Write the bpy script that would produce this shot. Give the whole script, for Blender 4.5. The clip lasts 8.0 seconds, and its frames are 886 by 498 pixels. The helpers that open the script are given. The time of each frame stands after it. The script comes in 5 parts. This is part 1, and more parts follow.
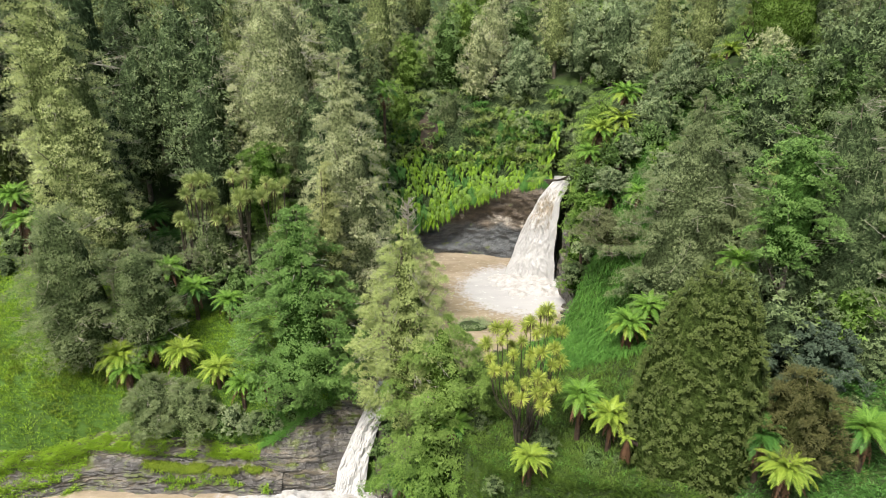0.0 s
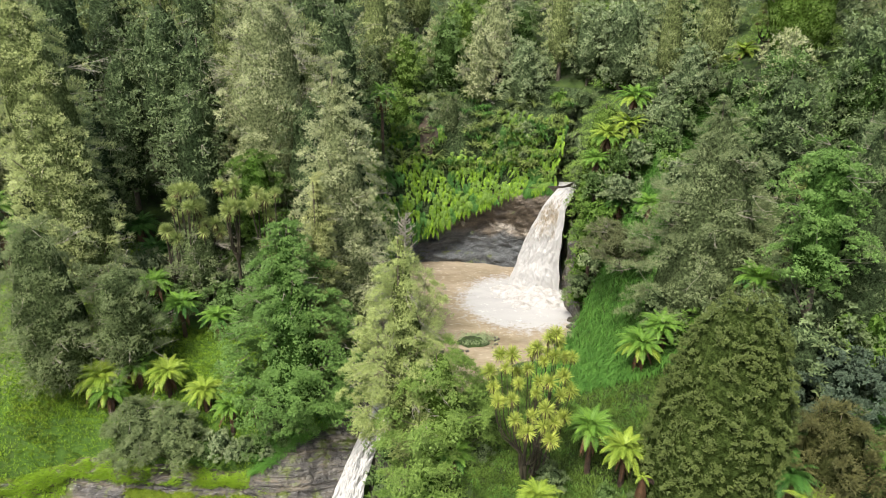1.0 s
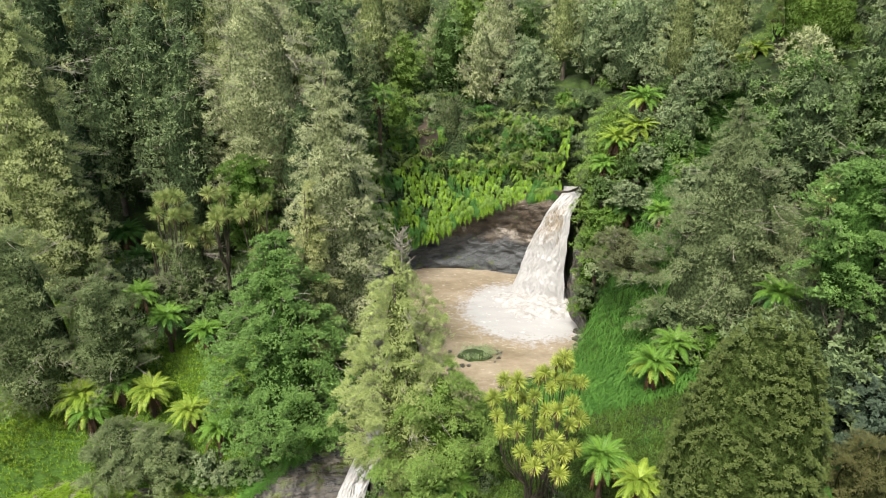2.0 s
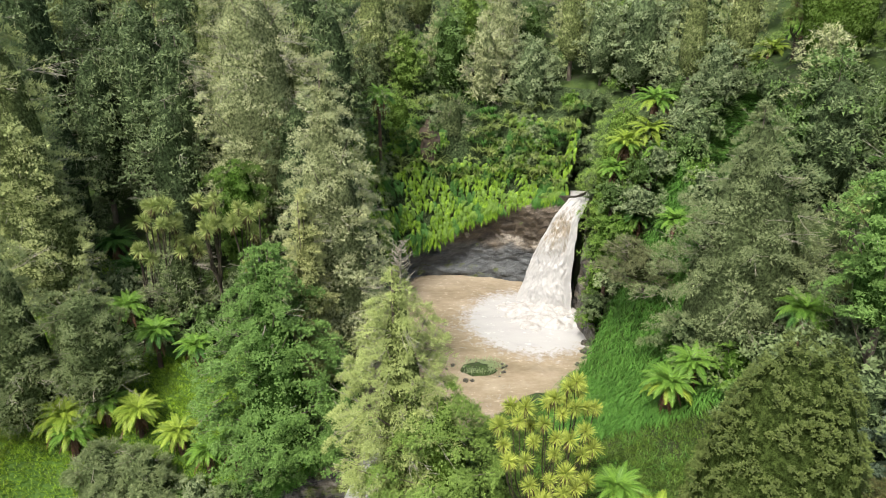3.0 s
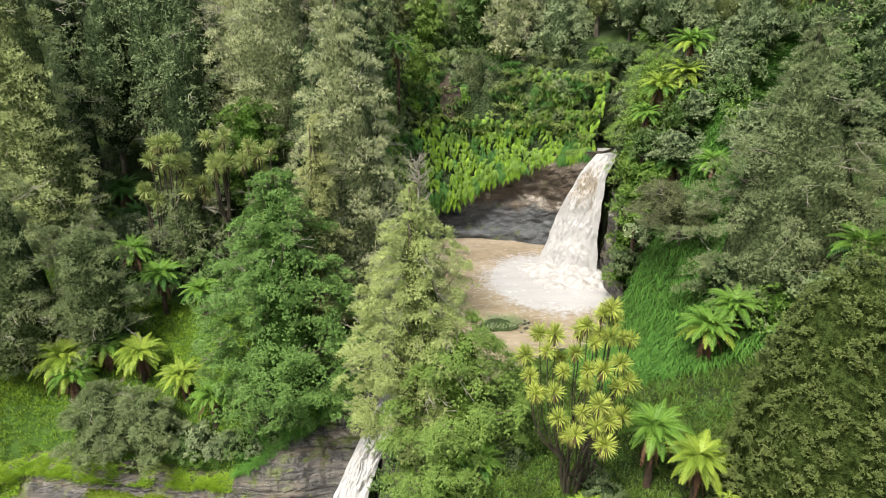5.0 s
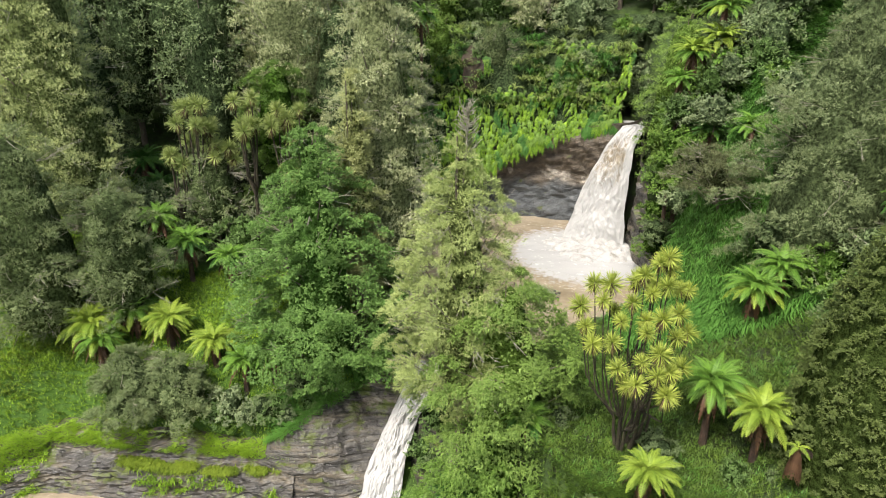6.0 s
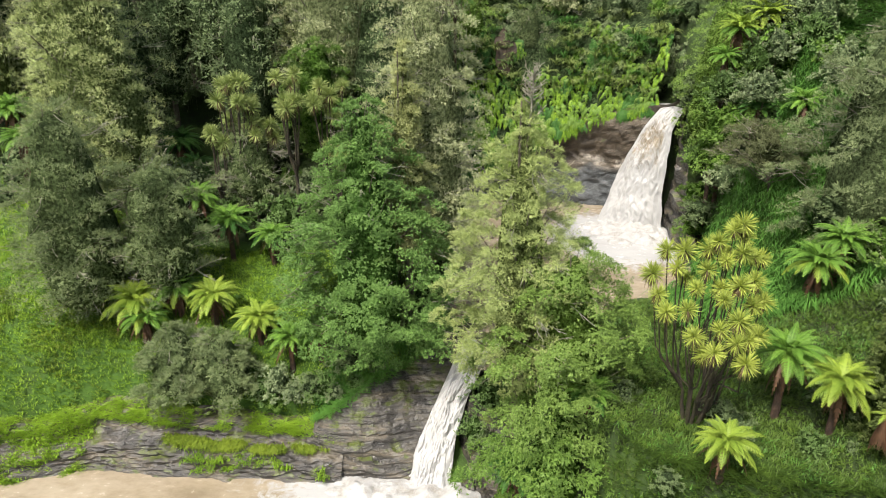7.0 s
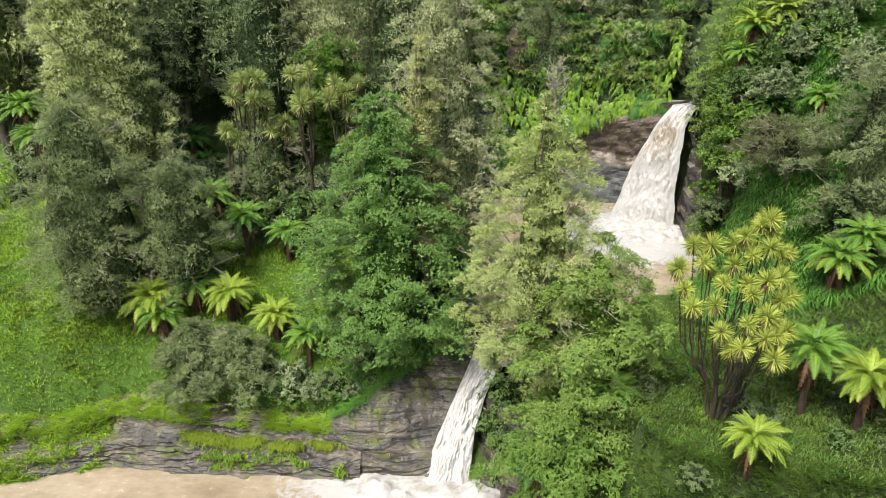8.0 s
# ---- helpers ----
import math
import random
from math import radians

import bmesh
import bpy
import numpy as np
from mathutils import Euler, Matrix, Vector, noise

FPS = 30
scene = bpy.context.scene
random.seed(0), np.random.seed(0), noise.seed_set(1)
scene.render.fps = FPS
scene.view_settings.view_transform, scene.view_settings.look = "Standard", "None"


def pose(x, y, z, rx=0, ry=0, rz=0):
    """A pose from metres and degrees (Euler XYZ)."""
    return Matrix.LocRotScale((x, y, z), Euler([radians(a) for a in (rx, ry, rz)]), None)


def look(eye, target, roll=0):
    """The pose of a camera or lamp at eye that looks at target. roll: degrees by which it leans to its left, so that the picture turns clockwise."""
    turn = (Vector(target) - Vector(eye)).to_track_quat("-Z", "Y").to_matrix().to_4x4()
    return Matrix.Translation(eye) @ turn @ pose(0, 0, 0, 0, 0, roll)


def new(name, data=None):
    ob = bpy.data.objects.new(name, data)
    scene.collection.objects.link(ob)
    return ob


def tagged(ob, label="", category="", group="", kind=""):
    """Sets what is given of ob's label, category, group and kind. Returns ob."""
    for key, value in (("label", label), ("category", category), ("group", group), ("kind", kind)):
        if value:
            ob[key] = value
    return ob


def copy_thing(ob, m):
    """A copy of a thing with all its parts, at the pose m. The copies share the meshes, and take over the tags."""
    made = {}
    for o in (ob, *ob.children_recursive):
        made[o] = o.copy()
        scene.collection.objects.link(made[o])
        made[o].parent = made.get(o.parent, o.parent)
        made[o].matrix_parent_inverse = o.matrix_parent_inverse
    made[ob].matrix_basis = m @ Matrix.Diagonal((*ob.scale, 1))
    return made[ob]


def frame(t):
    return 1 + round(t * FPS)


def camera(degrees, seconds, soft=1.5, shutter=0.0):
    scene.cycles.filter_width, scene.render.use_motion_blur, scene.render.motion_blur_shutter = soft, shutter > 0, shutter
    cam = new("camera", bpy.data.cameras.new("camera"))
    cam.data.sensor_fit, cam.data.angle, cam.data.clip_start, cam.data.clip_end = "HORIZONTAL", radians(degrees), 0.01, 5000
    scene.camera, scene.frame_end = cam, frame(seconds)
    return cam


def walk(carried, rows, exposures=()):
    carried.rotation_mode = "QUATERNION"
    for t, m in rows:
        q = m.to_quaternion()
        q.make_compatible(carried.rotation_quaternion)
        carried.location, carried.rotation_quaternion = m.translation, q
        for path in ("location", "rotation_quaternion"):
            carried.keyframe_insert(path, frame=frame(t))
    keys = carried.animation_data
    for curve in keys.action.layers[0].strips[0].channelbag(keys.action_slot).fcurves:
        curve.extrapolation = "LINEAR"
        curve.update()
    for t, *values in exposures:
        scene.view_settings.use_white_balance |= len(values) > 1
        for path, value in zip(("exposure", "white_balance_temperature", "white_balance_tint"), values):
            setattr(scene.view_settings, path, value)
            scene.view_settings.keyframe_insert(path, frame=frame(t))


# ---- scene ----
cam = camera(68.3, 8.0, soft=1.0)
# seconds, place in metres, pitch, roll and heading in degrees
PATH = [
    (0.0, 0.005, 0.422, 36.011, -19.73, 0.35, 0.40),
    (0.5, 0.065, 2.105, 36.091, -19.81, 0.35, 0.46),
    (1.0, 0.054, 3.777, 36.158, -19.84, 0.25, 0.49),
    (1.5, 0.060, 5.333, 36.213, -20.03, 0.25, 0.51),
    (3.0, 0.109, 9.690, 36.079, -20.13, 0.05, 0.82),
    (3.5, 0.097, 10.605, 35.179, -20.20, 0.15, 1.30),
    (4.0, 0.118, 10.923, 33.870, -20.34, 0.16, 1.79),
    (5.5, -0.641, 11.174, 30.064, -20.56, 0.16, 2.55),
    (6.0, -2.432, 11.208, 28.935, -20.90, 0.16, 2.51),
    (6.5, -4.284, 11.193, 27.967, -20.91, 0.06, 2.85),
    (7.0, -5.107, 11.210, 27.360, -21.04, -0.04, 3.18),
    (7.5, -5.510, 11.207, 27.152, -21.07, -0.04, 3.09),
    (8.0, -6.118, 11.207, 27.125, -21.08, -0.14, 3.34),
]
walk(cam, [(t, pose(x, y, z, 90 + pitch, 0, yaw) @ pose(0, 0, 0, 0, 0, roll)) for t, x, y, z, pitch, roll, yaw in PATH])

# ---- light: an overcast day ----
SUN_UP, SUN_ROUND = 58, 212
world = bpy.data.worlds.new("overcast_sky")
scene.world = world
world.use_nodes = True
wn = world.node_tree.nodes
sky = wn.new("ShaderNodeTexSky")
sky.sky_type = "NISHITA"
sky.sun_disc = False
sky.sun_elevation, sky.sun_rotation = radians(SUN_UP), radians(SUN_ROUND)
sky.air_density, sky.dust_density, sky.ozone_density = 1.0, 5.0, 0.6
wn["Background"].inputs["Strength"].default_value = 0.095
world.node_tree.links.new(sky.outputs[0], wn["Background"].inputs["Color"])
sun = new("sun", bpy.data.lights.new("sun", "SUN"))
sun.data.energy, sun.data.angle, sun.data.color = 2.5, radians(12), (1.0, 0.955, 0.87)
up, rnd = radians(SUN_UP), radians(SUN_ROUND)
sun.matrix_world = look(Vector((math.sin(rnd) * math.cos(up), math.cos(rnd) * math.cos(up), math.sin(up))) * 200, (0, 0, 0))
scene.view_settings.exposure = 1.13

# ---- small tools ----
RNG = np.random.default_rng(7)


def smooth(v, a, b):
    t = np.clip((np.asarray(v, float) - a) / (b - a), 0, 1)
    return t * t * (3 - 2 * t)


def lattice(i, j, k):
    h = (i * 374761393 + j * 668265263 + k * 1274126177) & 0x7FFFFFFF
    h = ((h ^ (h >> 13)) * 1103515245) & 0x7FFFFFFF
    return ((h ^ (h >> 16)) & 0xFFFF) / 65535.0


def vnoise(x, y, z=0.0):
    """Smooth value noise, 0 to 1."""
    x, y, z = np.broadcast_arrays(np.asarray(x, float), np.asarray(y, float), np.asarray(z, float))
    i, j, k = (np.floor(v).astype(np.int64) for v in (x, y, z))
    u, v, w = x - i, y - j, z - k
    u, v, w = (q * q * (3 - 2 * q) for q in (u, v, w))
    out = 0
    for a in (0, 1):
        for b in (0, 1):
            for c in (0, 1):
                out = out + lattice(i + a, j + b, k + c) * (u if a else 1 - u) * (v if b else 1 - v) * (w if c else 1 - w)
    return out


def fractal(x, y, z=0.0, octaves=4):
    out, amp, tot = 0, 1.0, 0.0
    for o in range(octaves):
        f = 2.0 ** o
        out = out + amp * vnoise(np.asarray(x) * f + 17.3 * o, np.asarray(y) * f - 9.1 * o, np.asarray(z) * f + 3.7 * o)
        tot += amp
        amp *= 0.5
    return out / tot


def mesh_np(name, verts, faces, mat=None, shade=False):
    """A mesh from arrays; all faces have the same number of corners."""
    verts, faces = np.asarray(verts, np.float32), np.asarray(faces, np.int32)
    me = bpy.data.meshes.new(name)
    n, k = faces.shape
    me.vertices.add(len(verts))
    me.vertices.foreach_set("co", verts.ravel())
    me.loops.add(n * k)
    me.loops.foreach_set("vertex_index", faces.ravel())
    me.polygons.add(n)
    me.polygons.foreach_set("loop_start", np.arange(0, n * k, k, dtype=np.int32))
    me.polygons.foreach_set("use_smooth", np.full(n, shade, dtype=bool))
    me.update(calc_edges=True)
    if mat:
        me.materials.append(mat)
    return me


def put(name, me, parent=None, m=None, label=""):
    ob = new(name, me)
    if parent:
        ob.parent = parent
    if m is not None:
        ob.matrix_basis = m
    if label:
        ob["label"] = label
    return ob


def thing(name, m, label, category, group="", kind=""):
    ob = new(name)
    ob.empty_display_size = 0.3
    ob.matrix_basis = m
    return tagged(ob, label, category, group, kind)


def grid_faces(nu, nv):
    i = np.arange(nu * nv).reshape(nu, nv)
    return np.stack([i[:-1, :-1], i[1:, :-1], i[1:, 1:], i[:-1, 1:]], -1).reshape(-1, 4)


def tube(path, radii, sides=7):
    """Verts and faces of a tapered tube along a path."""
    path, radii = np.asarray(path, float), np.asarray(radii, float)
    d = np.gradient(path, axis=0)
    d /= np.linalg.norm(d, axis=1)[:, None] + 1e-9
    ref = np.where(np.abs(d[:, 2:3]) > 0.9, [[1.0, 0, 0]], [[0, 0, 1.0]])
    a = np.cross(d, ref)
    a /= np.linalg.norm(a, axis=1)[:, None]
    b = np.cross(d, a)
    ang = np.linspace(0, 2 * np.pi, sides, endpoint=False)
    v = path[:, None] + radii[:, None, None] * (a[:, None] * np.cos(ang)[None, :, None] + b[:, None] * np.sin(ang)[None, :, None])
    i = np.arange(len(path) * sides).reshape(len(path), sides)
    j = np.roll(i, -1, 1)
    f = np.stack([i[:-1], j[:-1], j[1:], i[1:]], -1).reshape(-1, 4)
    return v.reshape(-1, 3), f


def join(bits):
    vs, fs, n = [], [], 0
    for v, f in bits:
        vs.append(v)
        fs.append(np.asarray(f) + n)
        n += len(v)
    return np.concatenate(vs), np.concatenate(fs)


# ---- materials ----
def shader(name):
    m = bpy.data.materials.new(name)
    m.use_nodes = True
    return m, m.node_tree.nodes, m.node_tree.links, m.node_tree.nodes["Principled BSDF"]


INNER = {}


def surface_mat(name, stops, scale=1.0, stretch=(1, 1, 1), rough=(0.6, 0.9), bump=0.4, fine=9.0, bump_scale=None):
    """Weathered surface: noise at two scales drives colour, gloss and relief, laid out in metres."""
    m, n, l, b = shader(name)
    tc, mp = n.new("ShaderNodeTexCoord"), n.new("ShaderNodeMapping")
    l.new(tc.outputs["Object"], mp.inputs[0])
    mp.inputs["Scale"].default_value = stretch
    t1, t2 = n.new("ShaderNodeTexNoise"), n.new("ShaderNodeTexNoise")
    for t, s in ((t1, scale), (t2, scale * fine)):
        l.new(mp.outputs[0], t.inputs["Vector"])
        t.inputs["Scale"].default_value = s
        t.inputs["Detail"].default_value = 6
        t.inputs["Roughness"].default_value = 0.62
    add = n.new("ShaderNodeMath"); add.operation = "MULTIPLY_ADD"
    l.new(t2.outputs[0], add.inputs[0]); add.inputs[1].default_value = 0.45
    sub = n.new("ShaderNodeMath"); sub.operation = "ADD"
    l.new(t1.outputs[0], sub.inputs[0]); sub.inputs[1].default_value = -0.22
    l.new(sub.outputs[0], add.inputs[2])
    ramp = n.new("ShaderNodeValToRGB")
    cr = ramp.color_ramp
    for i, (p, c) in enumerate(stops):
        e = cr.elements[i] if i < 2 else cr.elements.new(p)
        e.position = p
        e.color = (*c, 1)
    l.new(add.outputs[0], ramp.inputs[0])
    l.new(ramp.outputs[0], b.inputs["Base Color"])
    rr = n.new("ShaderNodeMapRange")
    l.new(t2.outputs[0], rr.inputs[0])
    rr.inputs[1].default_value, rr.inputs[2].default_value = 0.3, 0.7
    rr.inputs[3].default_value, rr.inputs[4].default_value = rough
    l.new(rr.outputs[0], b.inputs["Roughness"])
    bp = n.new("ShaderNodeBump")
    bp.inputs["Strength"].default_value = bump
    bp.inputs["Distance"].default_value = 0.2
    l.new(add.outputs[0], bp.inputs["Height"])
    l.new(bp.outputs[0], b.inputs["Normal"])
    return m


def leaf_mat(name, dark, light, extra=None, rough=0.5, glow=0.15, share=0.12):
    """Leaves: the colour varies leaf by leaf, plant by plant and in drifts; light passes through."""
    m, n, l, b = shader(name)
    geo, obi, tex = n.new("ShaderNodeNewGeometry"), n.new("ShaderNodeObjectInfo"), n.new("ShaderNodeTexNoise")
    tc = n.new("ShaderNodeTexCoord")
    l.new(tc.outputs["Object"], tex.inputs["Vector"])
    tex.inputs["Scale"].default_value = 0.8
    tex.inputs["Detail"].default_value = 4
    mix = n.new("ShaderNodeMath"); mix.operation = "MULTIPLY_ADD"
    l.new(geo.outputs["Random Per Island"], mix.inputs[0]); mix.inputs[1].default_value = 0.34
    mm = n.new("ShaderNodeMath"); mm.operation = "MULTIPLY_ADD"
    l.new(tex.outputs[0], mm.inputs[0]); mm.inputs[1].default_value = 0.9
    mo = n.new("ShaderNodeMath"); mo.operation = "MULTIPLY_ADD"
    l.new(obi.outputs["Random"], mo.inputs[0]); mo.inputs[1].default_value = 0.3; mo.inputs[2].default_value = -0.30
    l.new(mo.outputs[0], mm.inputs[2]); l.new(mm.outputs[0], mix.inputs[2])
    ramp = n.new("ShaderNodeValToRGB")
    ramp.color_ramp.elements[0].color = (*dark, 1)
    ramp.color_ramp.elements[1].color = (*light, 1)
    if extra:
        e = ramp.color_ramp.elements.new(1 - share)
        e.color = (*light, 1)
        ramp.color_ramp.elements[-1].color = (*extra, 1)
    l.new(mix.outputs[0], ramp.inputs[0])
    l.new(ramp.outputs[0], b.inputs["Base Color"])
    b.inputs["Roughness"].default_value = rough
    b.inputs["Specular IOR Level"].default_value = 0.2
    tr, ms = n.new("ShaderNodeBsdfTranslucent"), n.new("ShaderNodeMixShader")
    l.new(ramp.outputs[0], tr.inputs[0])
    ms.inputs[0].default_value = glow
    l.new(b.outputs[0], ms.inputs[1]); l.new(tr.outputs[0], ms.inputs[2])
    l.new(ms.outputs[0], n["Material Output"].inputs[0])
    # leafy-grained hull behind the leaves, its leaf colours darkened to paint the gaps' shade
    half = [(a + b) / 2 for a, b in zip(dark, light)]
    inner = surface_mat(name + "_gap_shade", [(0.36, [c * 0.3 for c in dark]), (0.48, [c * 0.75 for c in dark]), (0.59, [c * 1.2 for c in dark]), (0.74, half)], 4.5, rough=(0.9, 1.0), bump=1.0, fine=4)
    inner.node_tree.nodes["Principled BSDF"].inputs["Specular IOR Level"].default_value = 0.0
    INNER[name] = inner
    return m


M_KAHI = leaf_mat("kahikatea_leaf", (0.145, 0.182, 0.068), (0.530, 0.600, 0.260), (0.620, 0.650, 0.370))
M_PALE = leaf_mat("pale_lichen_leaf", (0.190, 0.225, 0.105), (0.590, 0.630, 0.350), (0.660, 0.680, 0.530), share=0.2)
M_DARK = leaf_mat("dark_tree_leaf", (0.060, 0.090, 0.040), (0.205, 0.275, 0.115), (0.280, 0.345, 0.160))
M_GREY = leaf_mat("kanuka_leaf", (0.105, 0.148, 0.070), (0.340, 0.415, 0.215), (0.440, 0.500, 0.300))
M_BROAD = leaf_mat("broad_leaf", (0.046, 0.084, 0.022), (0.177, 0.284, 0.088), (0.344, 0.433, 0.175))
M_LEAFY = leaf_mat("glossy_leaf", (0.062, 0.132, 0.029), (0.240, 0.405, 0.105), (0.360, 0.490, 0.175))
M_CONE = leaf_mat("grey_conifer_leaf", (0.088, 0.122, 0.050), (0.265, 0.330, 0.145), (0.350, 0.410, 0.210))
M_YELLOW = leaf_mat("yellow_lichen_leaf", (0.190, 0.215, 0.080), (0.540, 0.580, 0.255), (0.620, 0.630, 0.360))
M_SILVER = leaf_mat("silver_conifer_leaf", (0.088, 0.118, 0.052), (0.262, 0.322, 0.150), (0.340, 0.390, 0.210))
M_OLIVE = leaf_mat("olive_leaf", (0.085, 0.115, 0.050), (0.285, 0.340, 0.150), (0.340, 0.380, 0.190))
M_BRIGHT = leaf_mat("bright_leaf", (0.054, 0.112, 0.018), (0.197, 0.328, 0.059), (0.342, 0.432, 0.102))
M_ROUND = leaf_mat("dense_tree_leaf", (0.048, 0.072, 0.019), (0.146, 0.190, 0.053), (0.185, 0.225, 0.072))
M_LIME = leaf_mat("weeping_leaf", (0.077, 0.133, 0.024), (0.284, 0.430, 0.096), (0.459, 0.579, 0.183))
M_BLUE = leaf_mat("grey_blue_leaf", (0.033, 0.053, 0.032), (0.115, 0.165, 0.105), (0.190, 0.245, 0.165))
M_BROWN = leaf_mat("brown_leaf", (0.046, 0.053, 0.019), (0.155, 0.155, 0.056), (0.230, 0.210, 0.090))
M_TAN = leaf_mat("tan_leaf", (0.068, 0.080, 0.036), (0.198, 0.220, 0.102), (0.306, 0.320, 0.170))
M_SAGE = leaf_mat("sage_leaf", (0.134, 0.170, 0.057), (0.455, 0.542, 0.196), (0.620, 0.620, 0.393))
M_FERN = leaf_mat("fern_frond", (0.046, 0.125, 0.016), (0.221, 0.395, 0.060), (0.423, 0.520, 0.104))
M_FERNY = leaf_mat("yellow_fern_frond", (0.110, 0.202, 0.022), (0.360, 0.458, 0.065), (0.438, 0.403, 0.086))
# darker copy of the fern green, with shade painted into the colour
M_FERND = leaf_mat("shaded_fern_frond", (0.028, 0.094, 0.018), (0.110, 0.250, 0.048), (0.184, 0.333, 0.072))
M_DEAD = leaf_mat("dead_frond", (0.040, 0.024, 0.015), (0.140, 0.078, 0.045), (0.21, 0.14, 0.08))
M_CAB = leaf_mat("cabbage_leaf", (0.168, 0.234, 0.039), (0.554, 0.620, 0.132), (0.604, 0.620, 0.199))
M_CABG = leaf_mat("green_cabbage_leaf", (0.125, 0.185, 0.050), (0.430, 0.500, 0.175), (0.540, 0.580, 0.290))
M_HANG = leaf_mat("hanging_fern", (0.053, 0.131, 0.015), (0.316, 0.513, 0.043), (0.558, 0.619, 0.075), share=0.2)
M_KIE = leaf_mat("flax_leaf", (0.071, 0.114, 0.030), (0.302, 0.384, 0.112), (0.570, 0.508, 0.210))
M_GRASS = leaf_mat("grass_blade", (0.072, 0.155, 0.012), (0.285, 0.445, 0.034), (0.47, 0.47, 0.06))
M_LUSH = leaf_mat("lush_grass_blade", (0.035, 0.11, 0.018), (0.125, 0.28, 0.05), (0.22, 0.36, 0.08))
M_YGRASS = leaf_mat("yellow_herb", (0.060, 0.110, 0.012), (0.215, 0.285, 0.028), (0.34, 0.32, 0.05))
M_LICHEN = leaf_mat("hanging_lichen", (0.20, 0.22, 0.12), (0.46, 0.48, 0.32), glow=0.3)
M_BARK = surface_mat("bark", [(0.3, (0.05, 0.04, 0.03)), (0.6, (0.17, 0.14, 0.11)), (0.8, (0.34, 0.31, 0.26))], 2.5, (1, 1, 0.3), bump=0.8)
M_TWIG = surface_mat("lichen_twig", [(0.3, (0.17, 0.155, 0.12)), (0.7, (0.40, 0.38, 0.31))], 4.0, bump=0.4)
M_FTRUNK = surface_mat("fern_trunk", [(0.3, (0.03, 0.02, 0.015)), (0.6, (0.10, 0.06, 0.04)), (0.8, (0.20, 0.12, 0.07))], 5.0, (1, 1, 0.5), bump=1.0)
M_GROUND = surface_mat("grassy_ground", [(0.32, (0.022, 0.022, 0.010)), (0.48, (0.022, 0.042, 0.008)), (0.62, (0.038, 0.073, 0.011)), (0.78, (0.07, 0.088, 0.018))], 0.35, rough=(0.9, 1.0), bump=0.8, fine=11)
M_ROCK = surface_mat("wet_mudstone", [(0.32, (0.013, 0.012, 0.011)), (0.44, (0.034, 0.031, 0.027)), (0.53, (0.064, 0.058, 0.049)), (0.62, (0.102, 0.085, 0.058)), (0.76, (0.24, 0.225, 0.195))], 0.7, (0.5, 0.9, 3.0), rough=(0.18, 0.6), bump=0.8, fine=5)
M_CLIFF = surface_mat("cliff_mudstone", [(0.30, (0.35, 0.35, 0.37)), (0.44, (0.75, 0.75, 0.75)), (0.56, (1.05, 1.05, 1.03)), (0.70, (1.5, 1.45, 1.4))], 1.1, (0.6, 0.6, 1.8), rough=(0.25, 0.7), bump=0.8, fine=8)


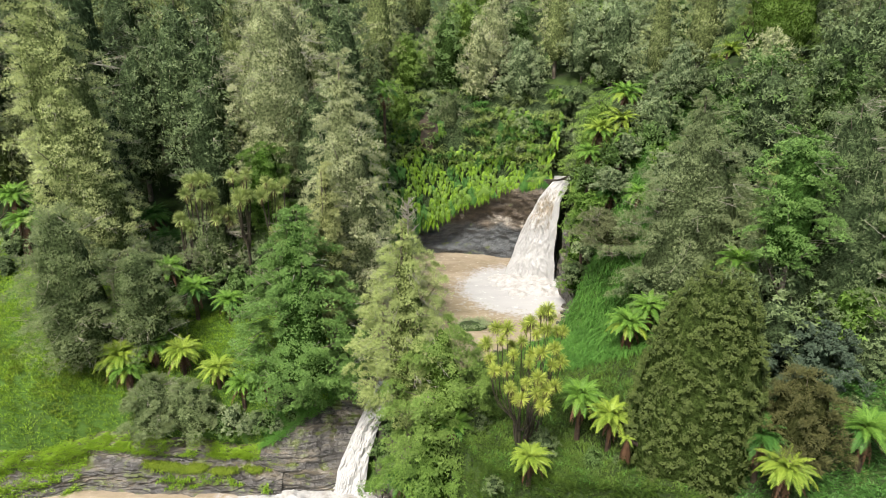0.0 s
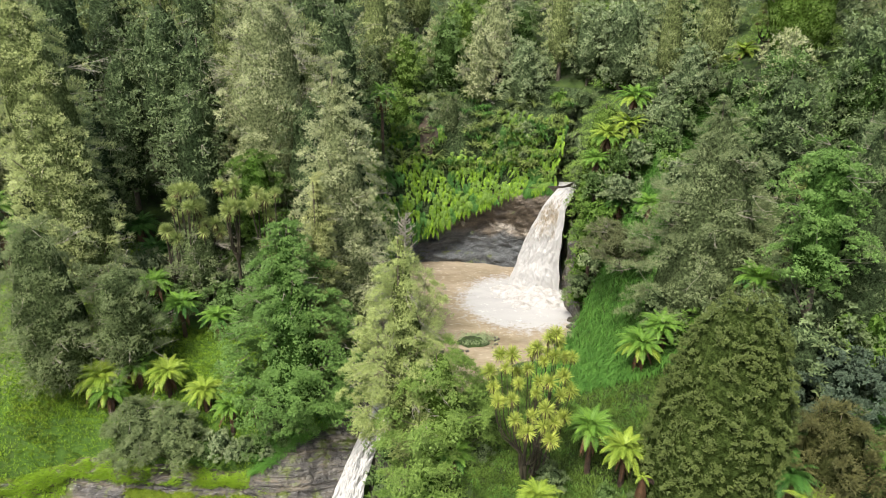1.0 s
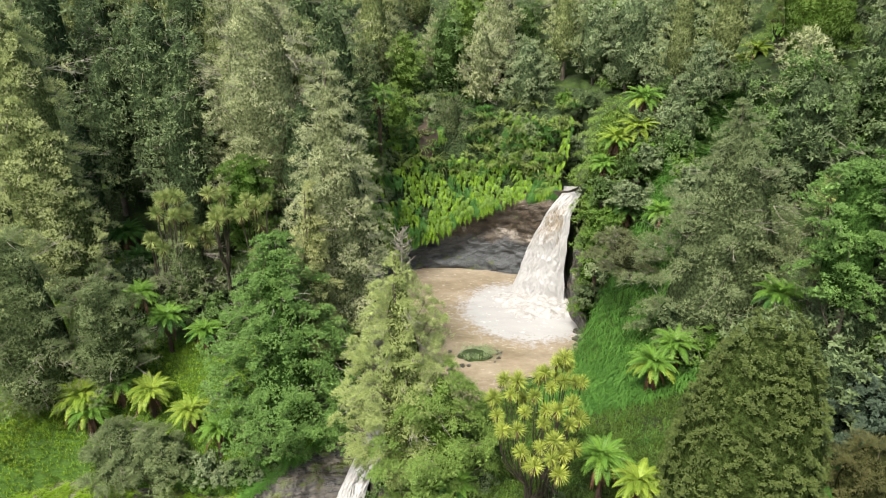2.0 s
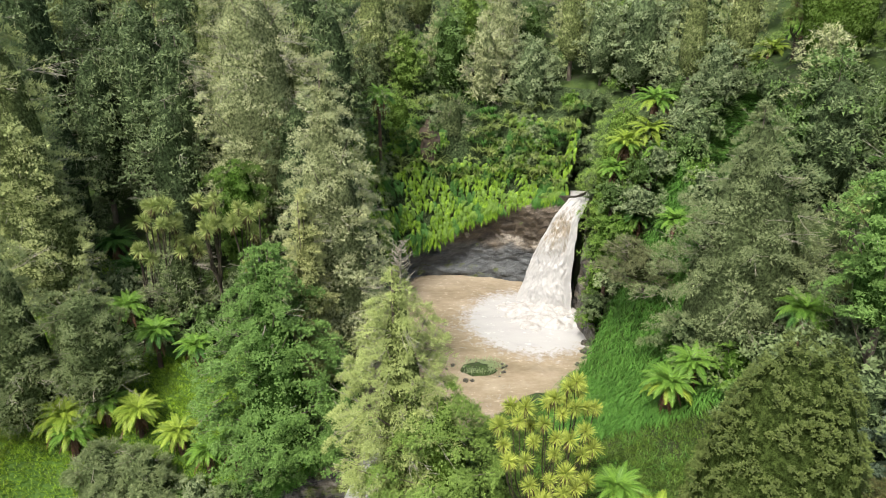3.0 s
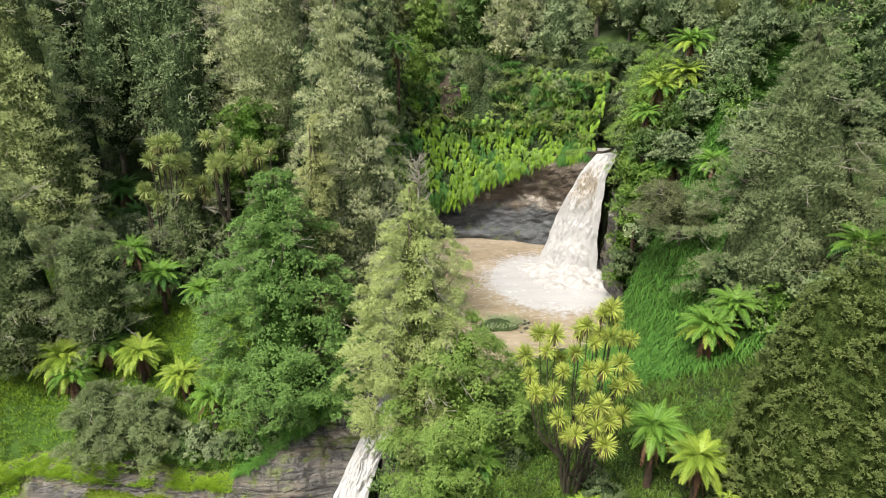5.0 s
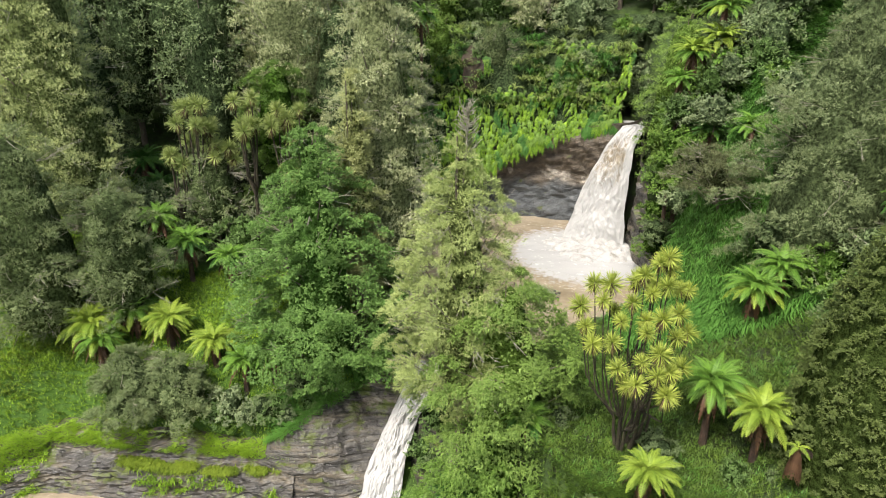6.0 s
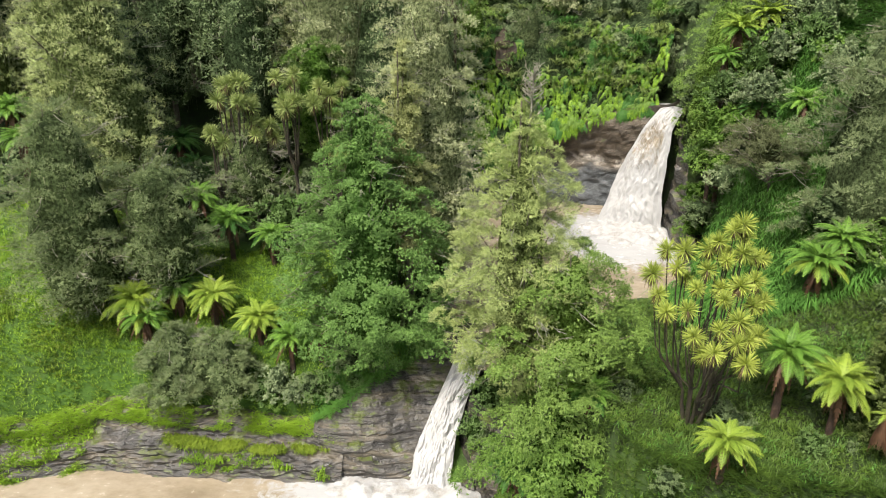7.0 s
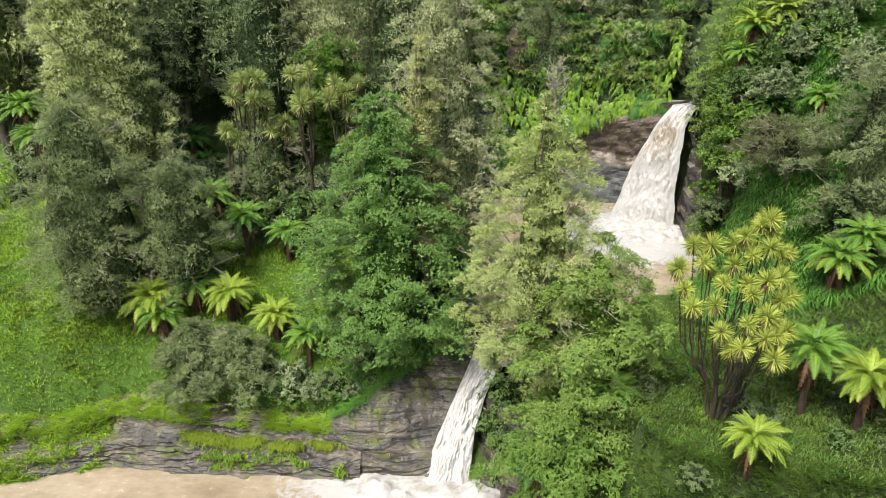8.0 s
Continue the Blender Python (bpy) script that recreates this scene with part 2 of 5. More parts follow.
def add_beds(m):
    """Beds of the cliff: slate-blue mudstone below, a course of pale broken stone, brown above."""
    n, l = m.node_tree.nodes, m.node_tree.links
    b = n["Principled BSDF"]
    tone = b.inputs["Base Color"].links[0].from_socket
    tc, sep, wob, gap = n.new("ShaderNodeTexCoord"), n.new("ShaderNodeSeparateXYZ"), n.new("ShaderNodeTexNoise"), n.new("ShaderNodeTexNoise")
    l.new(tc.outputs["Object"], sep.inputs[0])
    for t, sc in ((wob, 0.25), (gap, 0.55)):
        l.new(tc.outputs["Object"], t.inputs["Vector"])
        t.inputs["Scale"].default_value, t.inputs["Detail"].default_value = sc, 7
    lift = n.new("ShaderNodeMath"); lift.operation = "MULTIPLY_ADD"
    l.new(wob.outputs[0], lift.inputs[0]); lift.inputs[1].default_value = 4.0; l.new(sep.outputs["Z"], lift.inputs[2])
    mr = n.new("ShaderNodeMapRange")
    mr.inputs[1].default_value, mr.inputs[2].default_value = 7.0, 19.0
    l.new(lift.outputs[0], mr.inputs[0])
    beds, pale = n.new("ShaderNodeValToRGB"), n.new("ShaderNodeValToRGB")
    for i, (p, c) in enumerate([(0.0, (0.060, 0.068, 0.075)), (0.40, (0.085, 0.093, 0.10)), (0.47, (0.098, 0.080, 0.060)), (0.60, (0.088, 0.070, 0.051)), (0.75, (0.105, 0.084, 0.062)), (1.0, (0.10, 0.085, 0.068))]):
        e = beds.color_ramp.elements[i] if i < 2 else beds.color_ramp.elements.new(p)
        e.position, e.color = p, (*c, 1)
    for i, (p, v) in enumerate([(0.44, 0), (0.47, 1), (0.56, 1), (0.59, 0)]):
        e = pale.color_ramp.elements[i] if i < 2 else pale.color_ramp.elements.new(p)
        e.position, e.color = p, (v, v, v, 1)
    l.new(mr.outputs[0], beds.inputs[0]); l.new(mr.outputs[0], pale.inputs[0])
    hit = n.new("ShaderNodeMapRange")
    hit.inputs[1].default_value, hit.inputs[2].default_value = 0.52, 0.56
    l.new(gap.outputs[0], hit.inputs[0])
    both = n.new("ShaderNodeMath"); both.operation = "MULTIPLY"
    l.new(hit.outputs[0], both.inputs[0]); l.new(pale.outputs[0], both.inputs[1])
    mix, tint = n.new("ShaderNodeMix"), n.new("ShaderNodeMix")
    mix.data_type = tint.data_type = "RGBA"
    tint.blend_type, tint.inputs["Factor"].default_value = "MULTIPLY", 1.0
    l.new(both.outputs[0], mix.inputs["Factor"]); l.new(beds.outputs[0], mix.inputs["A"]); mix.inputs["B"].default_value = (0.26, 0.235, 0.20, 1)
    l.new(mix.outputs["Result"], tint.inputs["A"]); l.new(tone, tint.inputs["B"])
    l.new(tint.outputs["Result"], b.inputs["Base Color"])


add_beds(M_CLIFF)


def add_moss(m, green, cover, scale=0.8):
    """Moss in patches with a ragged edge, thickest on ledges that face up."""
    n, l = m.node_tree.nodes, m.node_tree.links
    b = n["Principled BSDF"]
    old = b.inputs["Base Color"].links[0].from_socket
    tc, tex, geo, sep = n.new("ShaderNodeTexCoord"), n.new("ShaderNodeTexNoise"), n.new("ShaderNodeNewGeometry"), n.new("ShaderNodeSeparateXYZ")
    l.new(tc.outputs["Object"], tex.inputs["Vector"])
    tex.inputs["Scale"].default_value, tex.inputs["Detail"].default_value, tex.inputs["Roughness"].default_value = scale, 8, 0.65
    l.new(geo.outputs["Normal"], sep.inputs[0])
    add = n.new("ShaderNodeMath"); add.operation = "MULTIPLY_ADD"
    l.new(sep.outputs["Z"], add.inputs[0]); add.inputs[1].default_value = 0.22
    l.new(tex.outputs[0], add.inputs[2])
    mr = n.new("ShaderNodeMapRange")
    mr.inputs[1].default_value, mr.inputs[2].default_value = cover, cover + 0.07
    l.new(add.outputs[0], mr.inputs[0])
    mix = n.new("ShaderNodeMix"); mix.data_type = "RGBA"
    l.new(mr.outputs[0], mix.inputs["Factor"]); l.new(old, mix.inputs["A"]); mix.inputs["B"].default_value = (*green, 1)
    l.new(mix.outputs["Result"], b.inputs["Base Color"])


add_moss(M_ROCK, (0.075, 0.095, 0.02), 0.70)
add_moss(M_CLIFF, (0.06, 0.075, 0.02), 0.66, 0.35)
M_SOIL = surface_mat("bare_soil", [(0.3, (0.020, 0.014, 0.008)), (0.7, (0.068, 0.046, 0.026))], 1.2, bump=0.8)
M_WATER = surface_mat("silty_water", [(0.3, (0.215, 0.172, 0.115)), (0.5, (0.29, 0.24, 0.168)), (0.7, (0.36, 0.305, 0.225))], 0.22, (1, 1.6, 1), rough=(0.12, 0.3), bump=0.25, fine=7)


def add_froth(m, white=(0.41, 0.41, 0.405), stretch=(1, 1, 1), fine=1.3):
    """Streaky froth on water, thick where the mesh's own froth value is high."""
    n, l = m.node_tree.nodes, m.node_tree.links
    b = n["Principled BSDF"]
    old = b.inputs["Base Color"].links[0].from_socket
    at, tc, mp = n.new("ShaderNodeAttribute"), n.new("ShaderNodeTexCoord"), n.new("ShaderNodeMapping")
    at.attribute_name = "froth"
    l.new(tc.outputs["Object"], mp.inputs[0])
    mp.inputs["Scale"].default_value = stretch
    tex = n.new("ShaderNodeTexNoise")
    tex.inputs["Scale"].default_value, tex.inputs["Detail"].default_value, tex.inputs["Roughness"].default_value, tex.inputs["Distortion"].default_value = fine, 9, 0.68, 1.2
    l.new(mp.outputs[0], tex.inputs["Vector"])
    add = n.new("ShaderNodeMath"); add.operation = "ADD"
    l.new(tex.outputs[0], add.inputs[0]); l.new(at.outputs["Fac"], add.inputs[1])
    mr = n.new("ShaderNodeMapRange")
    mr.inputs[1].default_value, mr.inputs[2].default_value = 0.80, 1.02
    l.new(add.outputs[0], mr.inputs[0])
    mix = n.new("ShaderNodeMix"); mix.data_type = "RGBA"
    l.new(mr.outputs[0], mix.inputs["Factor"]); l.new(old, mix.inputs["A"]); mix.inputs["B"].default_value = (*white, 1)
    l.new(mix.outputs["Result"], b.inputs["Base Color"])


add_froth(M_WATER)
M_FOAM = surface_mat("white_water", [(0.28, (0.24, 0.22, 0.185)), (0.42, (0.34, 0.33, 0.31)), (0.58, (0.43, 0.43, 0.425))], 1.3, (1, 1, 0.35), rough=(0.5, 0.8), bump=0.4, fine=9)
M_FALL = surface_mat("falling_silty_water", [(0.3, (0.15, 0.12, 0.078)), (0.5, (0.225, 0.188, 0.13)), (0.7, (0.31, 0.275, 0.215))], 1.6, (1, 1, 0.3), rough=(0.35, 0.6), bump=0.25, fine=6)
add_froth(M_FALL, stretch=(1, 1, 0.4), fine=2.2)



def add_turf(m, green):
    n, l = m.node_tree.nodes, m.node_tree.links
    b = n["Principled BSDF"]
    ramp = b.inputs["Base Color"].links[0].from_socket
    at, mix, up = n.new("ShaderNodeAttribute"), n.new("ShaderNodeMix"), n.new("ShaderNodeMix")
    at.attribute_name = "turf"
    mix.data_type = up.data_type = "RGBA"
    up.blend_type, up.inputs["Factor"].default_value = "ADD", 1.0
    l.new(ramp, up.inputs["A"]); up.inputs["B"].default_value = (*green, 1)
    l.new(at.outputs["Fac"], mix.inputs["Factor"]); l.new(ramp, mix.inputs["A"]); l.new(up.outputs["Result"], mix.inputs["B"])
    l.new(mix.outputs["Result"], b.inputs["Base Color"])


add_turf(M_GROUND, (0.022, 0.055, 0.002))

# ---- the lie of the land ----
POOL_Z, RIVER_Z = 6.2, 0.0
POOL = np.array([(-4.2, 48.4), (-6.4, 51.5), (-7.2, 56), (-7.6, 66), (-7.4, 76), (-5.5, 81.2), (0, 81.8), (5, 81.3), (8.4, 79.8),
                 (12.2, 76.4), (13.2, 73.5), (13.0, 68), (12.7, 64.5), (11.8, 61.4), (8.6, 58.2), (5.6, 55.6), (2.9, 52.2), (0.5, 49.8), (-2.0, 48.0)])


def outside(poly, x, y):
    """Metres outside a polygon (inside: minus)."""
    x, y = np.asarray(x, float), np.asarray(y, float)
    best, inside = np.full(x.shape, 1e9), np.zeros(x.shape, bool)
    for (ax, ay), (bx, by) in zip(poly, np.roll(poly, -1, 0)):
        t = np.clip(((x - ax) * (bx - ax) + (y - ay) * (by - ay)) / ((bx - ax) ** 2 + (by - ay) ** 2), 0, 1)
        best = np.minimum(best, np.hypot(x - ax - t * (bx - ax), y - ay - t * (by - ay)))
        cross = ((ay > y) != (by > y)) & (x < (bx - ax) * (y - ay) / (by - ay + 1e-12) + ax)
        inside ^= cross
    return np.where(inside, -best, best)


def shore(x):
    """The lower river's far shore."""
    return np.interp(x, [-80, -45, -34, -29, -20, -11, -4, 0, 3, 10, 15, 22, 60], [36, 40, 41.9, 43.5, 43.1, 43.1, 42.2, 36.5, 31.0, 28.5, 25, 22, 20])


def height(x, y):
    x, y = np.asarray(x, float), np.asarray(y, float)
    d = y - shore(x)
    left = np.interp(d, [-6, 0, 1.6, 2.5, 3.0, 3.4, 4.6, 7, 12, 17, 24, 32, 47, 67, 97, 170, 1500],
                     [-1.5, -0.8, 0.6, 2.2, 3.0, 3.9, 5.7, 7.4, 9.5, 11.0, 12.8, 17, 27, 38, 52, 85, 260])
    low = np.interp(x, [-6, -3, 0, 5, 10, 14, 18, 24, 40, 80, 400], [6.2, 7.6, 8.6, 9.0, 9.5, 11, 12.6, 14, 18, 28, 70])
    mid = np.interp(x, [10.5, 12, 13.6, 15, 17, 20, 30, 50, 100, 400], [5.6, 6.4, 10.8, 14.8, 19.5, 22.5, 25, 31, 42, 90])
    high = np.interp(x, [11, 13, 15, 16.5, 18, 22, 30, 50, 100, 400], [16.5, 17, 19, 23, 26, 28, 30, 37, 48, 90])
    low = low - 3.0 * smooth(x, 13, 17) * (1 - smooth(y, 30.5, 37))
    right = low + (mid - low) * smooth(y, 47, 60)
    right = right + (high - right) * smooth(y, 60, 73)
    right = np.minimum(right, -1.2 + np.maximum(d, -0.2) * 2.6 + 0.2)
    pool = outside(POOL, x, y)
    back = np.interp(pool, [-3, 1.6, 2.0, 2.6, 4.0, 5.4, 8, 14, 30, 60, 130, 1500], [5.2, 5.4, 11, 14, 19, 23, 25, 28, 37, 50, 82, 260])
    notch = smooth(np.abs(x - 14.2), 0.9, 2.2)
    back = np.where((y > 73) & (y < 90), 16.9 + (np.maximum(back, 16.9) - 16.9) * notch, back)
    east = right + (back - right) * smooth(y, 73, 80)
    z = left + (east - left) * smooth(x, -12.5 + 0 * y, -6 + 0 * y)
    # the slab beside the lower fall
    slab = np.clip(0.2 + (y - 43.0) * 0.62 + (x + 9) * 0.02, -1.5, 6.1)
    near = smooth(x, -13, -11) * (1 - smooth(x, -4.5, -2.5)) * (1 - smooth(y, 51, 53))
    edge = smooth(y - (x + 13.5) * 1.03 - 43.9, -0.4, 0.8) * (x < -5)
    z = z + (np.minimum(z, slab) - z) * near * (1 - edge)
    steep = np.where(y > 74, 40.0, np.where(x > 9, 2.9, np.where(x < -5, 2.2, 0.95)))
    z = np.where(pool < 8, np.minimum(z, 5.6 + np.maximum(pool + np.where(y > 74, -1.6, np.where((x > 9) & (y > 61), -0.9, 0.6)), 0) * steep), z)
    z = np.where(pool < 0, np.minimum(z, 5.5), z)
    rough = np.clip(pool, 0, 3) / 3 * np.clip(d, 0, 3) / 3
    return z + rough * ((fractal(x * 0.22, y * 0.22) - 0.5) * 1.1 + (fractal(x * 1.1, y * 1.1 + 7) - 0.5) * 0.35)


def hz(x, y):
    return float(height(np.array([x]), np.array([y]))[0])


def spread(lo, hi, step, far):
    mid = np.arange(lo, hi + step, step)
    out, s, v = [], step, hi
    while v < far:
        s *= 1.25
        v += s
        out.append(v)
    back, s, v = [], step, lo
    while v > -far:
        s *= 1.25
        v -= s
        back.append(v)
    return np.concatenate([back[::-1], mid, out])


gx, gy = spread(-44, 44, 0.6, 1600), spread(27, 96, 0.6, 1600)
X, Y = np.meshgrid(gx, gy, indexing="ij")
Z = height(X, Y)
valley = np.interp(Y, [-1600, -300, -40, 8, 17, 20], [260, 90, 14, 4, -1.5, -1.5])
Z = np.where(Y < 19.5, valley + np.maximum(0, np.abs(X) - 60) * 0.15, Z)
ground = put("ground", mesh_np("ground", np.stack([X, Y, Z], -1).reshape(-1, 3), grid_faces(*X.shape), M_GROUND, True))
turf = ((X < -6) & (Y < 57 - 0.5 * np.maximum(0, X + 20)) | (X < -30) & (Y < 68) | (X > 9) & (X < 20) & (Y > 50) & (Y < 66)) * 1.0
at = ground.data.attributes.new("turf", "FLOAT", "POINT")
at.data.foreach_set("value", turf.astype(np.float32).ravel())
tagged(ground, "steep valley sides of lush green grass and soil", "ground", kind="structure")


def patch(name, fn, nu, nv, mat, label, category, kind="structure", shade=True):
    u, v = np.meshgrid(np.linspace(0, 1, nu), np.linspace(0, 1, nv), indexing="ij")
    p = fn(u, v)
    ob = put(name, mesh_np(name, p.reshape(-1, 3), grid_faces(nu, nv), mat, shade))
    return tagged(ob, label, category, kind=kind)


def along(pts, u):
    pts = np.asarray(pts, float)
    s = np.concatenate([[0], np.cumsum(np.linalg.norm(np.diff(pts, axis=0), axis=1))])
    return np.stack([np.interp(u * s[-1], s, pts[:, k]) for k in range(pts.shape[1])], -1)


def strata(p, amount, scale, seed):
    """How far beds of rock stand out of a face: a value per bed, broken along its length."""
    bed = np.floor(p[..., 2] / scale + 0.35 * fractal(p[..., 0] * 0.25, p[..., 1] * 0.25, seed))
    return amount * (vnoise(p[..., 0] * 0.35 + bed * 7.1, p[..., 1] * 0.35, bed * 3.3 + seed) - 0.5)


CLIFF_FOOT = [(-8.5, 70), (-7.9, 76), (-6.2, 80.6), (-3, 81.9), (1, 82.2), (5, 81.6), (8.6, 80.0), (11.4, 77.8), (13.0, 76.6), (14.0, 77.5)]


def cliff(u, v):
    foot = along(CLIFF_FOOT, u)
    t = np.gradient(foot[:, 0], axis=0)
    t /= np.linalg.norm(t, axis=1)[:, None]
    n = np.stack([t[:, 1], -t[:, 0]], -1)[:, None, :]
    top = np.interp(u[:, 0], [0, 0.2, 0.35, 0.5, 0.65, 0.8, 1], [9.5, 10.8, 11.8, 13.8, 15.2, 16.6, 18.0])[:, None]
    z = 5.4 + v * (top - 5.4)
    p = np.concatenate([foot, z[..., None]], -1)
    lean = 0.9 * smooth(v, 0.05, 0.35) - 0.9 * smooth(v, 0.45, 1.0) - 0.2
    off = -lean * 0.7 + strata(p, 0.16, 1.1, 2.0) + strata(p, 0.05, 0.35, 6.0) + (fractal(foot[..., 0] * 0.45, foot[..., 1] * 0.45, z * 0.6, 6) - 0.5) * 1.7
    p[..., :2] += n * off[..., None]
    return p


patch("cliff", cliff, 150, 70, M_CLIFF, "wet grey and brown mudstone cliff behind the pool", "cliff", shade=False)

BANK_U = [(-46, 39.4), (-34, 41.8), (-29, 43.4), (-20, 43.0), (-13.0, 43.0)]


def bank(u, v):
    foot = along(BANK_U, u)
    top = 2.9 + 1.3 * (fractal(foot[..., 0] * 0.18, 0 * v, 6.0) - 0.5)
    z = -0.5 + v * (top + 0.5)
    back = np.interp(v, [0, 0.12, 0.3, 0.5, 0.62, 0.72, 0.9, 1], [-0.8, -0.4, 0.0, 0.35, 1.1, 1.5, 2.0, 3.2])
    p = np.concatenate([foot, z[..., None]], -1)
    rough = ((fractal(p[..., 0] * 0.35, z * 1.6, 3.0, 5) - 0.5) * 1.1 + (fractal(p[..., 0] * 1.6, z * 8.0, 1.0, 4) - 0.5) * 0.4) * (0.35 + 0.65 * smooth(v, 0.1, 0.35))
    p[..., 1] += back - strata(p, 0.24, 0.34, 5.0) - strata(p, 0.10, 0.13, 9.0) + rough - 0.2
    p[..., 2] += (fractal(p[..., 0] * 1.1, p[..., 1] * 1.1, 4.0) - 0.5) * 0.35
    return p


patch("rock_bank", bank, 260, 60, M_ROCK, "layered grey mudstone bank along the river", "rock bank", shade=False)


def slab(u, v):
    top = along([(-15.0, 45.0, 2.8), (-13.0, 45.2, 3.9), (-11.4, 46.8, 4.9), (-5.4, 52.4, 6.35)], u)
    low = along([(-15.0, 43.3, -0.5), (-13.2, 42.7, -0.5), (-10.2, 42.5, -0.5), (-7.6, 42.9, -0.5), (-5.8, 45.4, 3.2), (-4.2, 48.0, 5.4), (-4.0, 49.2, 5.9)], u)
    p = top + (low - top) * v[..., None]
    p[..., 2] += 0.9 * np.sin(np.pi * v) * (1 - 0.5 * u)
    p[..., 1] -= (strata(p, 0.4, 0.42, 8.0) + strata(p, 0.18, 0.15, 4.0)) * (0.4 + 0.6 * (1 - u))
    p[..., 2] += (fractal(p[..., 0] * 0.7, p[..., 1] * 0.7) - 0.5) * 0.6 + (fractal(p[..., 0] * 2.4, p[..., 1] * 2.4, 3.0) - 0.5) * 0.22
    return p


patch("rock_slab", slab, 120, 60, M_ROCK, "wet sloping mudstone slab beside the lower fall", "rock slab", shade=False)


def flank(u, v):
    foot = along([(-6.3, 44.7), (-5.4, 43.1), (-4.2, 42.0), (-2.6, 41.0), (-0.8, 38.5), (0.6, 35.5)], u)
    z = -0.5 + v * 5.0
    p = np.concatenate([foot, z[..., None]], -1)
    p[..., 1] += v * 1.6 - strata(p, 0.7, 0.5, 11.0) + (fractal(p[..., 0], z, 5.0) - 0.5) * 0.7
    p[..., 0] += v * 0.8
    return p


patch("rock_flank", flank, 70, 36, M_ROCK, "broken brown rock beside the foot of the lower fall", "rock", shade=False)


def cheek(u, v):
    foot = along([(14.5, 78), (14.0, 75.4), (13.1, 72.8), (12.9, 69.5), (12.8, 66.5), (12.6, 64.2)], u)
    top = np.interp(u[:, 0], [0, 0.3, 0.55, 0.8, 1], [18.5, 17.5, 13.5, 9.5, 7.5])[:, None]
    z = 5.4 + v * (top - 5.4)
    p = np.concatenate([foot, z[..., None]], -1)
    p[..., 0] += v * 0.7 - strata(p, 0.8, 0.6, 14.0) + (fractal(p[..., 1] * 0.6, z * 0.6, 9.0) - 0.5) * 0.9
    return p


patch("rock_cheek", cheek, 80, 50, M_ROCK, "dark wet rock edge beside the upper fall", "rock", shade=False)

# ---- water ----
wx, wy = np.meshgrid(np.linspace(-60, 30, 150), np.linspace(18, 45.5, 60), indexing="ij")
wz = RIVER_Z + (fractal(wx * 0.7, wy * 0.9) - 0.5) * 0.22
river = put("river", mesh_np("river", np.stack([wx, wy, wz], -1).reshape(-1, 3), grid_faces(*wx.shape), M_WATER, True))


def froth(ob, x, y, fn):
    at = ob.data.attributes.new("froth", "FLOAT", "POINT")
    at.data.foreach_set("value", np.asarray(fn(x, y), np.float32).ravel())


froth(river, wx, wy, lambda x, y: 0.04 + 0.8 * np.exp(-np.hypot((x + 9.5) / 6.5, (y - 42.0) / 2.2) ** 2) + 0.16 * np.exp(-((y - 41.5) / 3.0) ** 2) * smooth(x, -30, -12))
tagged(river, "silty brown flood water of the lower river", "water", kind="structure")
px, py = np.meshgrid(np.linspace(-9, 15, 90), np.linspace(46.6, 83, 130), indexing="ij")
pz = POOL_Z + (fractal(px * 0.8, py * 0.9, 2.0) - 0.5) * 0.2 - 0.5 * smooth(-py, -49.5, -47.0)
pool_faces = grid_faces(*px.shape)
fx, fy = px.reshape(-1)[pool_faces].mean(1), py.reshape(-1)[pool_faces].mean(1)
pool_water = put("pool", mesh_np("pool", np.stack([px, py, pz], -1).reshape(-1, 3), pool_faces[~((fx < -5.9) & (fy < 51.5))], M_WATER, True))
froth(pool_water, px, py, lambda x, y: 0.10 + 0.95 * np.exp(-np.hypot((x - 8.4) / 6.6, (y - 70.2) / 6.8) ** 2.6) + 0.14 * np.exp(-np.hypot((x - 3) / 5, (y - 55) / 5) ** 2))
tagged(pool_water, "silty brown plunge pool below the upper fall", "water", kind="structure")


def fall(name, left, right, label, seed, bulge=0.5, white=0.0):
    """A sheet of falling water between its two edges, thrown up in strands."""
    def fn(u, v):
        a, b = along(left, v), along(right, v)
        wob = 0.05 * (fractal(v * 14, u * 2, seed) - 0.5)
        q = np.clip(u + wob, -0.05, 1.05)[..., None]
        p = a + (b - a) * q
        s = u * 2 - 1
        bend = u + 0.25 * (fractal(v * 4, u * 2, seed) - 0.5)
        strand = fractal(bend * 6, v * 9, seed, 5)
        fine = fractal(bend * 30, v * 30, seed + 9)
        lift = (1 - s ** 2) * bulge * smooth(v, 0.02, 0.3) + ((strand - 0.5) * 0.75 + (fine - 0.5) * 0.36) * smooth(v, 0, 0.25) * (1 - 0.6 * s ** 4)
        w = b - a
        out = np.stack([w[..., 1], -w[..., 0], 0 * u], -1)
        out = unit(np.where(out[..., 1:2] < 0, out, -out))
        p = p + out * (lift * 0.9)[..., None]
        p[..., 2] += lift * 0.45
        return p
    base = thing(name, pose(0, 0, 0), label, "waterfall", kind="")
    u, v = np.meshgrid(np.linspace(0, 1, 84), np.linspace(0, 1, 180), indexing="ij")
    sheet = put("sheet", mesh_np("sheet", fn(u, v).reshape(-1, 3), grid_faces(84, 180), M_FALL, True), base)
    froth(sheet, u, v, lambda a, b: 0.35 + white + 0.42 * smooth(b, 0.45, 0.85) + 0.35 * smooth(np.abs(a - 0.5), 0.25, 0.5) + 0.4 * (1 - smooth(b, 0.2, 0.45)))
    return base


def unit(v):
    return v / (np.linalg.norm(v, axis=-1, keepdims=True) + 1e-9)


